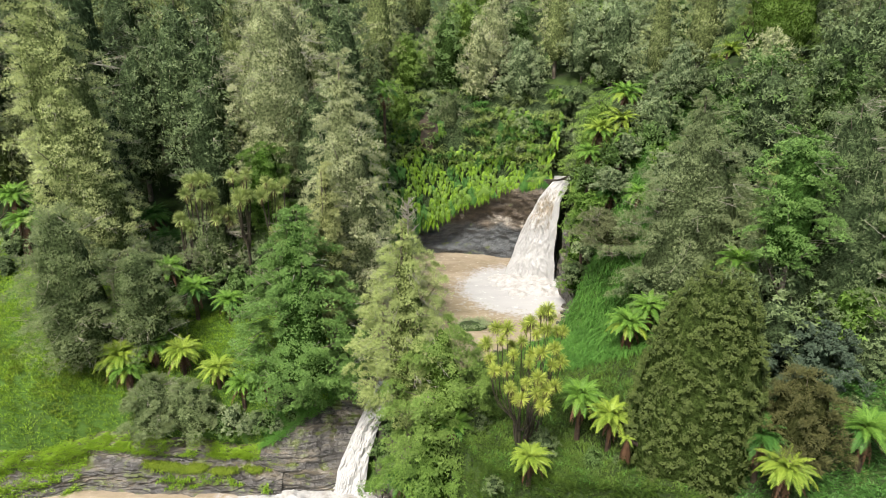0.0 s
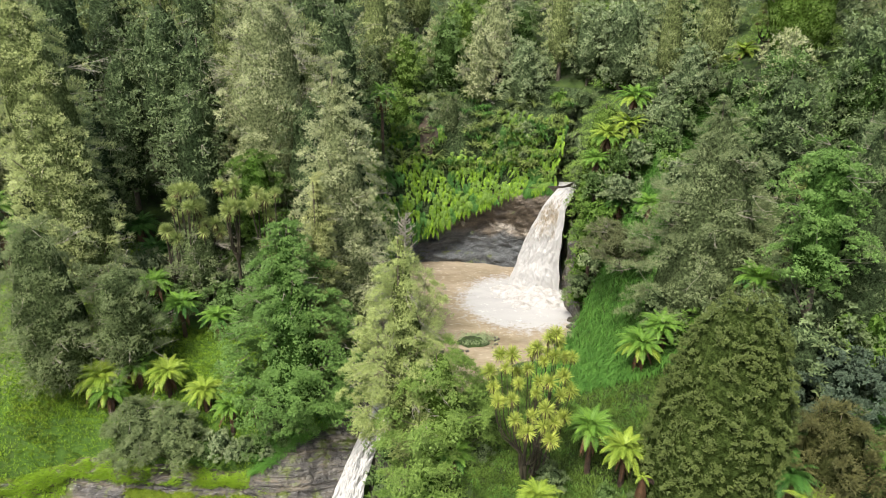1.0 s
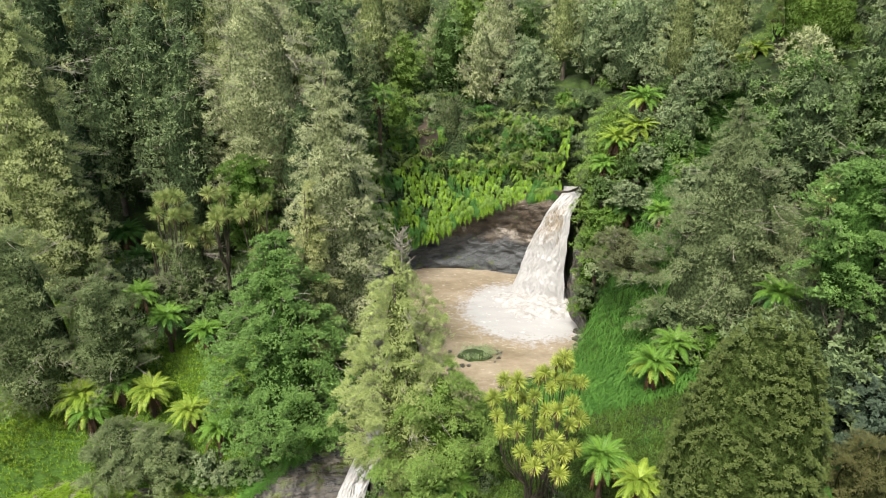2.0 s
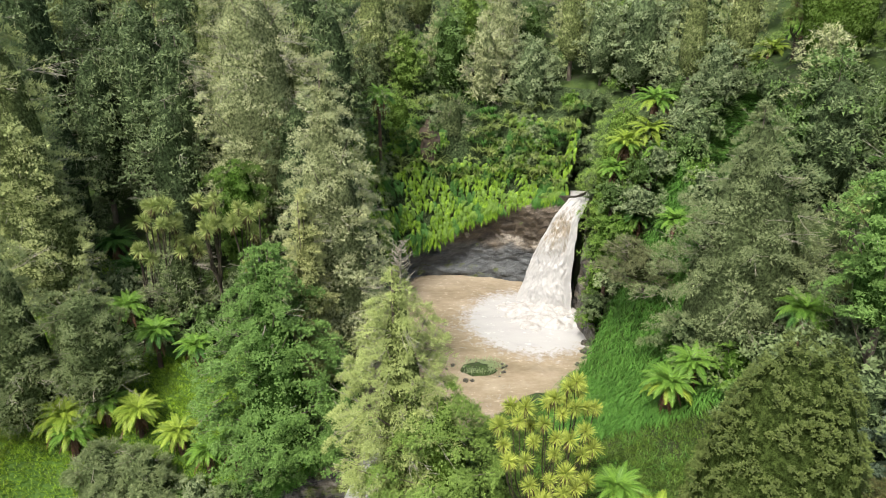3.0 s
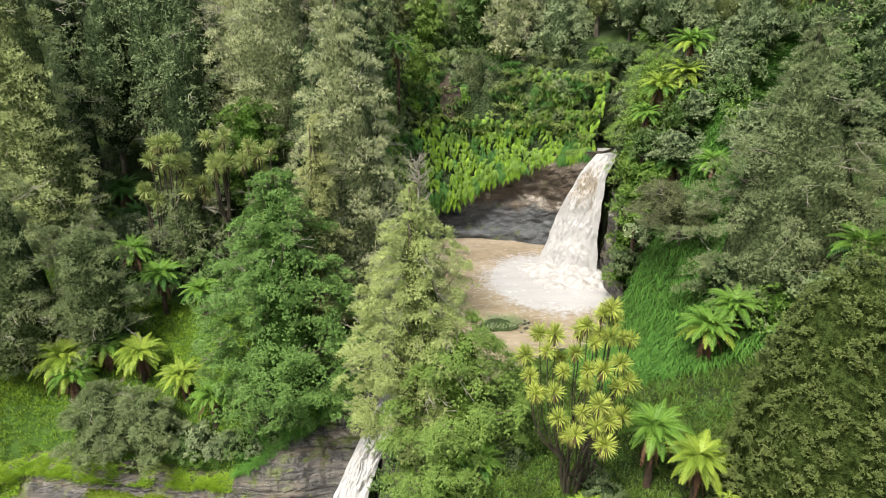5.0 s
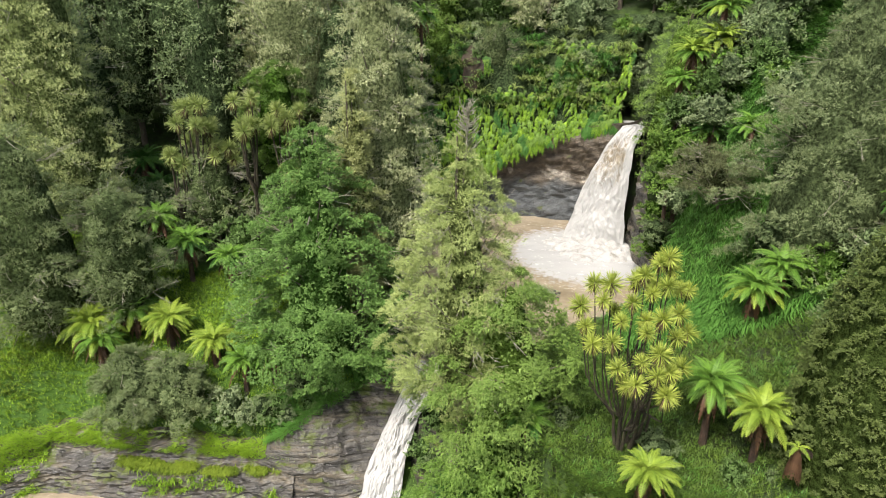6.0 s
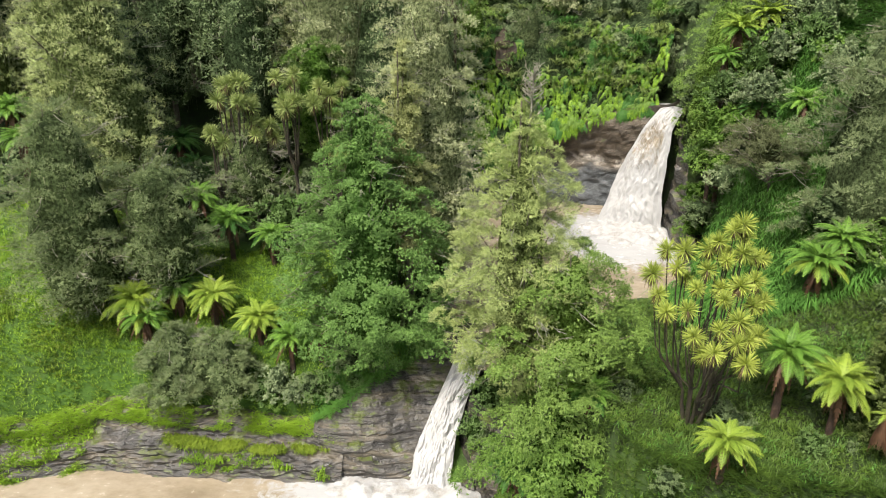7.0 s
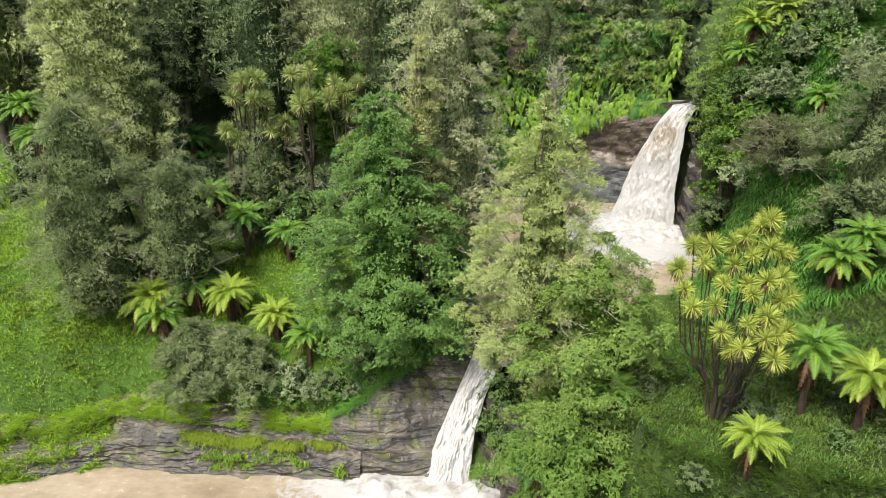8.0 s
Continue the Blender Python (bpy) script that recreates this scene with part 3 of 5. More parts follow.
upper_fall = fall("waterfall", [(13.2, 80.0, 17.3), (13.0, 78.5, 17.3), (12.4, 76.6, 17.2), (11.7, 76.4, 16.4), (10.9, 76.3, 15.2), (9.9, 76.2, 13.2), (8.9, 76.0, 11.2), (8.1, 75.8, 8.5), (7.0, 75.2, 6.0)],
     [(15.0, 79.6, 17.3), (14.9, 78.0, 17.3), (14.4, 75.4, 17.3), (13.8, 74.4, 16.8), (13.1, 73.7, 15.6), (12.8, 73.2, 12.6), (12.6, 72.8, 9.5), (12.7, 72.2, 6.0)],
     "white and brown upper waterfall over a mudstone lip", 1.0, 0.9)
lower_fall = fall("waterfall", [(-5.8, 49.6, 6.25), (-6.3, 47.6, 6.0), (-7.5, 45.5, 3.9), (-8.4, 44.4, 2.1), (-9.2, 43.0, -0.1)],
     [(-3.8, 49.2, 6.25), (-4.4, 47.2, 6.0), (-5.5, 45.6, 4.3), (-6.1, 44.3, 2.6), (-6.5, 42.6, -0.1)],
     "white lower waterfall sliding down a rock slab", 5.0, 0.45, 0.16)


def foam(parent, x0, x1, y0, y1, z, mask, step=0.14, tall=0.5):
    """Churned white water: lumps where the mask is high, sinking into the pool at its rim."""
    x, y = np.meshgrid(np.arange(x0, x1, step), np.arange(y0, y1, step), indexing="ij")
    m = mask(x, y) + (fractal(x * 0.55, y * 0.55, 6.0) - 0.5) * 0.9 + (fractal(x * 2.2, y * 2.2, 1.0) - 0.5) * 0.5
    full = np.clip((m - 0.40) / 0.55, 0, 1)
    h = z - 0.12 + np.clip((m - 0.36) / 0.2, 0, 1) * 0.22 + full * (tall * 0.5 + (fractal(x * 1.3, y * 1.3, 2.0) - 0.35) * 1.1 + (fractal(x * 4, y * 4, 5.0) - 0.5) * 0.25)
    f = grid_faces(*x.shape)
    f = f[m.reshape(-1)[f].mean(1) > 0.36]
    used, inv = np.unique(f, return_inverse=True)
    v = np.stack([x, y, h], -1).reshape(-1, 3)[used]
    put("splash", mesh_np("splash", v, inv.reshape(-1, 4), M_FOAM, True), parent, label="churned white foam at the foot of the fall")


foam(upper_fall, 0.5, 13.6, 63.5, 80, POOL_Z, lambda x, y: 1.2 - np.hypot((x - 9.9) / 5.6, (y - 71.8) / 5.6) * 0.95)
foam(lower_fall, -17, -3.5, 38, 44.5, RIVER_Z, lambda x, y: 1.2 - np.hypot((x + 9.6) / 5.6, (y - 41.8) / 1.7) * 0.9, tall=0.15)


# ---- plants ----
def foliage(rng, centres, radii, outward, sprigs, leaves, length, width, droop=0.0, splay=(25, 75)):
    """Sprigs of small leaves over the upper side of clumps. Returns verts and faces."""
    k = len(centres)
    d = unit(rng.normal(size=(k, sprigs, 3)) + outward[:, None] * 0.8 + np.array([0, 0, 0.5]))
    r = rng.uniform(0.62, 1.06, (k, sprigs, 1))
    d = np.where((d * (outward[:, None] * 0.7 + np.array([0, 0, 0.7]))).sum(-1, keepdims=True) < -0.12, -d, d)
    p = centres[:, None] + d * r * radii[:, None]
    axis = unit(d * 0.8 + outward[:, None] * 0.5 + rng.normal(size=d.shape) * 0.35 + np.array([0, 0, 0.25 - droop]))
    p, axis = p.reshape(-1, 3), axis.reshape(-1, 3)
    e1 = unit(np.cross(axis, rng.normal(size=axis.shape)))
    e2 = np.cross(axis, e1)
    n = len(p)
    ph = rng.uniform(0, 2 * np.pi, (n, leaves, 1))
    an = np.radians(rng.uniform(*splay, (n, leaves, 1)))
    ld = axis[:, None] * np.cos(an) + (e1[:, None] * np.cos(ph) + e2[:, None] * np.sin(ph)) * np.sin(an)
    face = np.repeat(outward, sprigs, 0)[:, None] * 0.55 + np.array([0, 0, 0.75]) + axis[:, None] * 0.3 + rng.normal(size=ld.shape) * 0.32
    side = unit(np.cross(ld, face))
    L = length * rng.uniform(0.6, 1.25, (n, leaves, 1))
    base = p[:, None] + axis[:, None] * rng.uniform(-0.6, 0.6, (n, leaves, 1)) * length
    w = side * width * rng.uniform(0.7, 1.2, (n, leaves, 1))
    tip = base + ld * L - np.array([0, 0, 1.0]) * L * (0.1 + droop * 0.5)
    v = np.stack([base + ld * L * 0.15 + w, tip, base + ld * L * 0.15 - w], 2).reshape(-1, 3)
    return v, np.arange(len(v)).reshape(-1, 3)


def crown_boughs(rng, h0, h1, radius, profile, bough, ragged, close):
    """Boughs round the stem: their tips, ways out and the size of the leafy pad each one carries."""
    ph = np.linspace(0, 1, len(profile))
    hs = np.linspace(0, 1, 200)
    w = np.interp(hs, ph, profile) + 0.05
    area = 2 * np.pi * radius * (h1 - h0) * np.interp(hs, ph, profile).mean()
    nb = max(8, int(close * area / (1.6 * bough * bough)))
    t = np.interp((np.arange(nb) + rng.uniform(0, 1, nb)) / nb, np.cumsum(w) / w.sum(), hs)
    ang = 2.399963 * np.arange(nb) + rng.uniform(-0.5, 0.5, nb)
    full = radius * np.interp(t, ph, profile)
    r = full * np.clip(1 + ragged * rng.normal(size=nb) * 0.55, 0.5, 1.35)
    r = np.where(rng.random(nb) < 0.22, r * rng.uniform(0.5, 0.75, nb), r)
    size = np.minimum(bough * rng.uniform(0.65, 1.35, nb), 0.6 * full + 0.22)
    r = np.maximum(r - size * 0.3, 0.04)
    way = np.stack([np.cos(ang), np.sin(ang), 0 * ang], -1)
    tip = way * r[:, None]
    tip[:, 2] = h0 + t * (h1 - h0)
    return tip, way, size


def crown_clumps(rng, tip, way, size, per, squash, tilt):
    """The clumps of each bough's pad: domed, and tilted down outwards."""
    nb = len(tip)
    a = rng.uniform(0, 2 * np.pi, (nb, per)) + np.arange(per) * 2.4
    q = np.sqrt(rng.uniform(0.05, 1, (nb, per))) * 0.75
    q[:, 0] *= 0.3
    go, across = q * np.cos(a), q * np.sin(a)
    side = np.stack([-way[:, 1], way[:, 0], 0 * way[:, 0]], -1)
    s = size[:, None]
    c = tip[:, None] + way[:, None] * (go * s)[..., None] + side[:, None] * (across * s)[..., None]
    c[..., 2] -= s * (0.55 * q * q + tilt * go) + s * rng.uniform(-0.1, 0.1, (nb, per))
    out = unit(way[:, None] * (0.55 + 0.6 * go)[..., None] + side[:, None] * (0.6 * across)[..., None] + np.array([0, 0, 0.55]))
    rad = (s * rng.uniform(0.38, 0.62, (nb, per)))[..., None] * np.array([1, 1, squash])
    return c.reshape(-1, 3), rad.reshape(-1, 3), out.reshape(-1, 3)


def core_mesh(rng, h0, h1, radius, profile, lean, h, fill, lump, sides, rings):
    """A lumpy hull added inside a crown; its dark colour stands for shade between boughs."""
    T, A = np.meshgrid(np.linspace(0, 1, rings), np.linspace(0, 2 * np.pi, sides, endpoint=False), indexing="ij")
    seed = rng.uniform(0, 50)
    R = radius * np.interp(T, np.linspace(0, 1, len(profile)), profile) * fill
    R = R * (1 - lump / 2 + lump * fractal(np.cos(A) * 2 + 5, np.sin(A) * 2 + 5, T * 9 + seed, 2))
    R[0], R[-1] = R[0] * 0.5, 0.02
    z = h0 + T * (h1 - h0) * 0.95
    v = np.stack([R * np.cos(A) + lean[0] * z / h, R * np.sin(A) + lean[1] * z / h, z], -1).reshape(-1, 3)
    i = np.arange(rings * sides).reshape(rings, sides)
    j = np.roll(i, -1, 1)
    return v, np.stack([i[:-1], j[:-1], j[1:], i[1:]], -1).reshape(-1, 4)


def trunk_mesh(rng, h, r, lean, limbs, top_keep=0.95, centres=None):
    path = np.array([(lean[0] * t + 0.25 * math.sin(5 * t), lean[1] * t + 0.2 * math.cos(4 * t) - 0.2, -0.6 + (h * top_keep + 0.6) * t) for t in np.linspace(0, 1, 9)])
    bits = [tube(path, r * np.linspace(1.15, 0.12, 9), 8)]
    if centres is not None and limbs:
        for c in centres[rng.choice(len(centres), min(limbs, len(centres)), replace=False)]:
            t = np.clip((c[2] / h) - 0.12, 0.1, 0.9)
            b = np.array([np.interp(t, np.linspace(0, 1, 9), path[:, k]) for k in range(3)])
            m = (b + c) / 2 + np.array([0, 0, -0.15])
            bits.append(tube([b, m, c], r * np.array([0.28, 0.16, 0.05]), 4))
    return join(bits)


def bare_twigs(rng, tip, way, size, count):
    """Dead twigs that fork out of and under the pads."""
    bits = []
    for i in rng.choice(len(tip), count):
        s = size[i]
        a = tip[i] - way[i] * s * rng.uniform(0.3, 0.9) + np.array([0, 0, -0.25 * s])
        for _ in range(3):
            e = tip[i] + (way[i] * rng.uniform(0.5, 1.15) + rng.normal(size=3) * 0.42 + np.array([0, 0, rng.uniform(-0.5, 0.45)])) * s
            m = (a + e) / 2 + rng.normal(size=3) * 0.09
            bits.append(tube([a, m, e], [0.021, 0.015, 0.007], 3))
            for _ in range(2):
                f = m + (e - m) * rng.uniform(0.1, 0.6)
                bits.append(tube([f, f + (e - a) * 0.2 + rng.normal(size=3) * 0.16 * s], [0.013, 0.006], 3))
    return join(bits)


def beard(rng, tip, way, size, count):
    """Strands of lichen that hang from the rims of the pads."""
    i = rng.choice(len(tip), count)
    a = rng.uniform(-1.3, 1.3, count)
    d = np.stack([way[i, 0] * np.cos(a) - way[i, 1] * np.sin(a), way[i, 0] * np.sin(a) + way[i, 1] * np.cos(a), 0 * a], -1)
    p = tip[i] + d * (size[i] * rng.uniform(0.45, 0.95, count))[:, None]
    p[:, 2] -= size[i] * rng.uniform(0.1, 0.5, count)
    L = rng.uniform(0.25, 1.0, count) ** 1.5
    w = np.stack([-d[:, 1], d[:, 0], 0 * a], -1) * rng.uniform(0.009, 0.022, (count, 1))
    e = p + rng.normal(size=(count, 3)) * 0.05
    e[:, 2] = p[:, 2] - L
    return np.stack([p + w, p - w, e], 1).reshape(-1, 3), np.arange(count * 3).reshape(-1, 3)


def tree(name, x, y, h, radius, profile, mat, label, category="tree", seed=0, sprigs=25, leaves=6, length=0.30, width=0.026, per=4, close=1.0,
         crown=(0.15, 1.0), droop=0.0, lean=(0, 0), limbs=14, thick=None, z=None, twigs=0, strands=0, bark=None, group="", squash=0.6, ragged=0.3, splay=(25, 75), fill=0.54, lump=0.5, bough=1.1, tilt=0.25, rings=(16, 16)):
    rng = np.random.default_rng(1000 + seed)
    base = thing(name, pose(x, y, hz(x, y) - 0.1 if z is None else z), label, category, group)
    h0, h1 = crown[0] * h, crown[1] * h - 0.3
    tip, way, size = crown_boughs(rng, h0, h1, radius, profile, bough, ragged, close)
    tip[:, :2] += np.array(lean)[None] * np.clip(tip[:, 2:3] / h, 0, 1)
    c, s, out = crown_clumps(rng, tip, way, size, per, squash, tilt)
    put("trunk", mesh_np("trunk", *trunk_mesh(rng, h, thick or 0.016 * h, lean, limbs, 0.95, tip), bark or M_BARK, True), base)
    leafage = put("crown", mesh_np("crown", *foliage(rng, c, s, out, sprigs, leaves, length, width, droop, splay), mat), base)
    # dark hull that fills the crown, with the shade of the gaps in its colour
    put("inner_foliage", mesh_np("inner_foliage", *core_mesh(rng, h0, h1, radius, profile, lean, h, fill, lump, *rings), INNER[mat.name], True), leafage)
    if twigs:
        tagged(put("deadwood", mesh_np("deadwood", *bare_twigs(rng, tip, way, size, twigs), M_TWIG), leafage, label="pale lichen-covered bare twigs"), kind="stuff")
    if strands:
        tagged(put("lichen", mesh_np("lichen", *beard(rng, tip, way, size, strands), M_LICHEN), leafage, label="pale hanging strands of lichen"), kind="stuff")
    return base


def bare_spire(rng, z0, z1):
    """A dead leader with short rising branchlets, all furred with lichen."""
    bits = [tube([(0.2, -0.3, z0), (0.25, -0.3, (z0 + z1) / 2), (0.3, -0.3, z1)], [0.07, 0.05, 0.02], 5)]
    for i in range(46):
        t = rng.random() ** 0.8
        a, L = rng.uniform(0, 6.28), (1.15 - 0.8 * t) * rng.uniform(0.5, 1.0)
        p = np.array([0.22 + 0.08 * t, -0.3, z0 + (z1 - z0) * t])
        e = p + np.array([math.cos(a) * L, math.sin(a) * L, L * rng.uniform(0.5, 1.0)])
        m = (p + e) / 2 + np.array([0, 0, -0.08])
        bits.append(tube([p, m, e], [0.034, 0.026, 0.012], 4))
        for _ in range(3):
            f = m + (e - m) * rng.random()
            bits.append(tube([f, f + rng.normal(size=3) * 0.13 + np.array([0, 0, 0.1])], [0.02, 0.008], 3))
    return join(bits)


CONE = [0.55, 0.95, 1.0, 0.92, 0.82, 0.7, 0.52, 0.34, 0.1]
ROUND = [0.45, 0.8, 1.0, 1.0, 0.92, 0.75, 0.45]
DOME = [0.85, 0.97, 1.0, 0.99, 0.94, 0.85, 0.7, 0.45]
TALL = [0.6, 0.9, 1.0, 0.95, 1.0, 0.9, 0.8, 0.6, 0.25]

# leaf habits: fine drooping sprays, and broad leaves
KAHI = dict(leaves=6, length=0.22, width=0.0195, droop=0.25, ragged=0.25, splay=(8, 48), squash=0.7, tilt=0.4, fill=0.66)
BROAD = dict(leaves=6, length=0.135, width=0.038, ragged=0.22, squash=0.62)

front = tree("tree", -2.9, 42.8, 19.4, 3.7, [0.7, 0.82, 0.92, 0.95, 0.9, 0.84, 0.74, 0.62, 0.46, 0.26, 0.06], M_SAGE, "tall tapering pale green conifer with a bare lichen tip", seed=1,
             twigs=120, z=4.4, crown=(0.2, 0.97), bough=0.9, sprigs=34, limbs=50, close=1.3, **dict(KAHI, fill=0.36, leaves=7, length=0.16, width=0.014))
put("bare_tip", mesh_np("bare_tip", *bare_spire(np.random.default_rng(8), 17.4, 20.0), M_TWIG), front, label="bare lichen-grey branchlets at the tree's tip")
tree("tree", -0.4, 40.6, 12.4, 3.8, [0.7, 0.95, 1.0, 0.98, 0.88, 0.72, 0.5, 0.25], M_LIME, "weeping light green tree with drooping sprays above the river", seed=2, sprigs=36, per=5,
     leaves=6, length=0.13, width=0.028, droop=0.45, crown=(0.24, 1.0), z=4.2, ragged=0.35, bough=1.25, squash=0.7, tilt=0.45, fill=0.38, close=1.3)
tree("tree", -0.8, 39.2, 5.8, 3.6, DOME, M_BRIGHT, "low weeping shrub hanging over the river bank", seed=22, sprigs=44, leaves=6, length=0.14, width=0.03, droop=0.6,
     crown=(0.0, 1.0), z=2.4, ragged=0.35, bough=1.1, squash=0.9, tilt=0.6, close=1.4, fill=0.4)
tree("tree", -11.8, 48.3, 16.6, 5.0, [0.8, 1.0, 1.0, 0.92, 0.8, 0.66, 0.50, 0.32, 0.10], M_LEAFY, "dense glossy green broadleaf tree with pale twigs", seed=3, crown=(0.06, 1.0), twigs=60, bough=1.05, sprigs=26, limbs=40, close=1.6, fill=0.4, **BROAD)
tree("tree", -9.7, 50.8, 18.6, 1.55, [0.8, 1.0, 0.9, 0.85, 0.7, 0.6, 0.4, 0.15], M_YELLOW, "slender pale yellow tree covered in lichen", seed=4, twigs=60, strands=250, crown=(0.25, 1.0), bough=0.7, sprigs=18, **KAHI)
tree("tree", -8.6, 54.8, 26.6, 4.0, CONE, M_PALE, "tall pale green conifer with hanging lichen", seed=5, twigs=70, strands=900, crown=(0.1, 1.0), bough=1.1, **KAHI)
tree("tree", -31.6, 58.0, 29.0, 4.0, TALL, M_KAHI, "very tall lichen-hung conifer on the grassy bank", seed=6, twigs=100, strands=1200, crown=(0.12, 1.0), lean=(-3.2, 0), bough=1.15, **KAHI)
tree("tree", -17.2, 67.5, 26.5, 4.9, TALL, M_PALE, "tall lichen-grey tree at the forest edge", seed=7, twigs=190, strands=900, crown=(0.2, 1.0), bough=1.25, sprigs=16, limbs=30, **KAHI)
tree("tree", -31.3, 50.0, 14.4, 3.5, [0.8, 1.0, 1.0, 0.95, 0.85, 0.65, 0.35], M_CONE, "bushy grey-green tree on the grass slope", seed=9, twigs=50, strands=300, crown=(0.02, 1.0), **KAHI)
tree("tree", -26.2, 51.2, 10.6, 3.1, ROUND, M_CONE, "rounded grey-green tree on the grass slope", seed=10, twigs=24, strands=100, crown=(0.02, 1.0), **KAHI)
tree("tree", -17.7, 62.3, 13.2, 2.6, ROUND, M_BRIGHT, "bright green glossy tree among the cabbage trees", seed=11, crown=(0.3, 1.0), bough=0.9, sprigs=26, **BROAD)
tree("tree", 14.7, 34.6, 15.2, 3.75, [0.85, 0.97, 1.0, 0.98, 0.92, 0.8, 0.6, 0.28], M_ROUND, "dense dome-shaped dark olive tree", seed=12, sprigs=19, leaves=5, length=0.115, width=0.032, crown=(0.0, 1.0), per=1,
     fill=0.95, lump=0.12, bough=0.42, ragged=0.05, squash=1.0, z=7.9, rings=(40, 40), close=1.6, lean=(0.9, 0.0))
tree("tree", 19.8, 51.4, 18.0, 5.2, [0.9, 1.0, 1.0, 0.92, 0.8, 0.66, 0.48, 0.28, 0.05], M_SILVER, "broad conical grey-green tree on the slope", seed=13, twigs=60, crown=(0.0, 1.0), z=13.2, bough=1.1, **KAHI)
tree("tree", 16.6, 73.0, 15.5, 3.5, TALL, M_LIME, "upright yellow-green conifer above the fall", seed=14, crown=(0.02, 1.0), sprigs=17, **KAHI)
tree("tree", 21.8, 40.4, 16.8, 2.3, [0.5, 0.8, 1.0, 0.9, 1.0, 0.8, 0.4], M_LEAFY, "light green tree with layered foliage", seed=15, crown=(0.46, 1.0), z=13, twigs=12, bough=1.0, sprigs=30, **BROAD)
tree("tree", 26.2, 42.5, 19.0, 4.6, CONE, M_DARK, "dark spreading conifer with pale twigs", seed=16, twigs=70, z=12.8, strands=300, sprigs=17, **KAHI)
tree("shrub", 23.3, 38.4, 5.8, 2.8, ROUND, M_BLUE, "rounded grey-blue shrub with small clustered leaves", "shrub", seed=17, sprigs=16, leaves=6, length=0.18, width=0.05, bough=0.6, z=12.4, crown=(0.02, 1), squash=0.9)
tree("shrub", 20.3, 32.6, 7.2, 2.2, ROUND, M_BROWN, "brownish feathery shrub beside the dome tree", "shrub", seed=18, z=10.4, crown=(0.02, 1), bough=0.8, **KAHI)
tree("shrub", -23.9, 46.3, 4.7, 2.5, [0.9, 1.0, 0.95, 0.75, 0.5, 0.25], M_CONE, "grey-green spreading shrub above the rock bank", "shrub", seed=19, z=4.0, crown=(0.0, 1), bough=0.75, twigs=16, **KAHI)
tree("shrub", -20.9, 46.1, 4.4, 2.3, [0.9, 1.0, 0.9, 0.8, 0.5, 0.3], M_CONE, "loose grey-green shrub above the rock bank", "shrub", seed=29, z=4.0, crown=(0.0, 1), bough=0.75, twigs=12, **KAHI)
tree("tree", 15.6, 57.0, 7.2, 3.0, DOME, M_TAN, "umbrella-shaped brownish tree with a bare leaning trunk", seed=20, crown=(0.55, 1.0), z=12.6, twigs=30, lean=(-1.6, -0.6), thick=0.16, limbs=40, bough=0.9, **dict(KAHI, fill=0.35))
tree("shrub", -22.4, 59.2, 8.0, 2.4, ROUND, M_CONE, "lichen-covered shrub with many dead twigs", "shrub", seed=21, twigs=80, strands=120, bough=0.9, sprigs=16, **KAHI)
tree("tree", 33.6, 70.5, 15.5, 4.6, ROUND, M_LIME, "rounded light green tree on the far slope", seed=23, crown=(0.05, 1), bough=1.3, sprigs=16, **KAHI)


# ---- tree ferns ----
def frond_mesh(name, length, start, end, mat, seed, pairs=18, wide=0.23, n=12, slim=0.92):
    rng = np.random.default_rng(seed)
    s = np.linspace(0, 1, n)
    ang = np.radians(start + (end - start) * s ** 1.1)
    step = length / (n - 1)
    x = np.concatenate([[0], np.cumsum(np.cos(ang[:-1]) * step)])
    z = np.concatenate([[0], np.cumsum(np.sin(ang[:-1]) * step)])
    bits = []
    w = 0.03 * (1 - 0.8 * s)
    rib = np.stack([np.stack([x, w, z + 0.01], -1), np.stack([x, -w, z + 0.01], -1)], 1).reshape(-1, 3)
    f = np.array([[2 * i, 2 * i + 1, 2 * i + 3, 2 * i + 2] for i in range(n - 1)])
    bits.append((rib, f))
    for i in range(pairs):
        t = 0.14 + 0.86 * i / (pairs - 1)
        ln = length * wide * (math.sin(math.pi * min(0.97, 0.14 + 0.84 * t) ** 0.9) + 0.08) * rng.uniform(0.85, 1.1)
        px, pz, a = np.interp(t, s, x), np.interp(t, s, z), np.interp(t, s, ang)
        along_rib = np.array([math.cos(a), 0, math.sin(a)])
        hw = 0.5 * length / pairs * slim
        for side in (1, -1):
            d = np.array([0.35 * math.cos(a), side * 0.9, 0.35 * math.sin(a) + 0.12])
            d2 = np.array([0.45 * math.cos(a), side * 0.7, 0.45 * math.sin(a) - 0.5 - 0.2 * rng.random()])
            b = np.array([px, 0, pz])
            m = b + d * ln * 0.55
            e = m + d2 * ln * 0.5
            v = np.array([b - along_rib * hw * 0.6, b + along_rib * hw * 0.6, m + along_rib * hw, m - along_rib * hw, e + along_rib * hw * 0.25, e - along_rib * hw * 0.25])
            bits.append((v, np.array([[0, 1, 2, 3], [3, 2, 4, 5]])))
    return mesh_np(name, *join(bits), mat)


FROND = {}
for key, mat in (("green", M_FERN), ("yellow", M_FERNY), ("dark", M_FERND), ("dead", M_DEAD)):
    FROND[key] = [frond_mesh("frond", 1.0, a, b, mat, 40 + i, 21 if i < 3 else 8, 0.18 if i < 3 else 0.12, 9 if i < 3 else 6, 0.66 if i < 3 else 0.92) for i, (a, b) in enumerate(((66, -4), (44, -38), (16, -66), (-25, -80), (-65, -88)))]


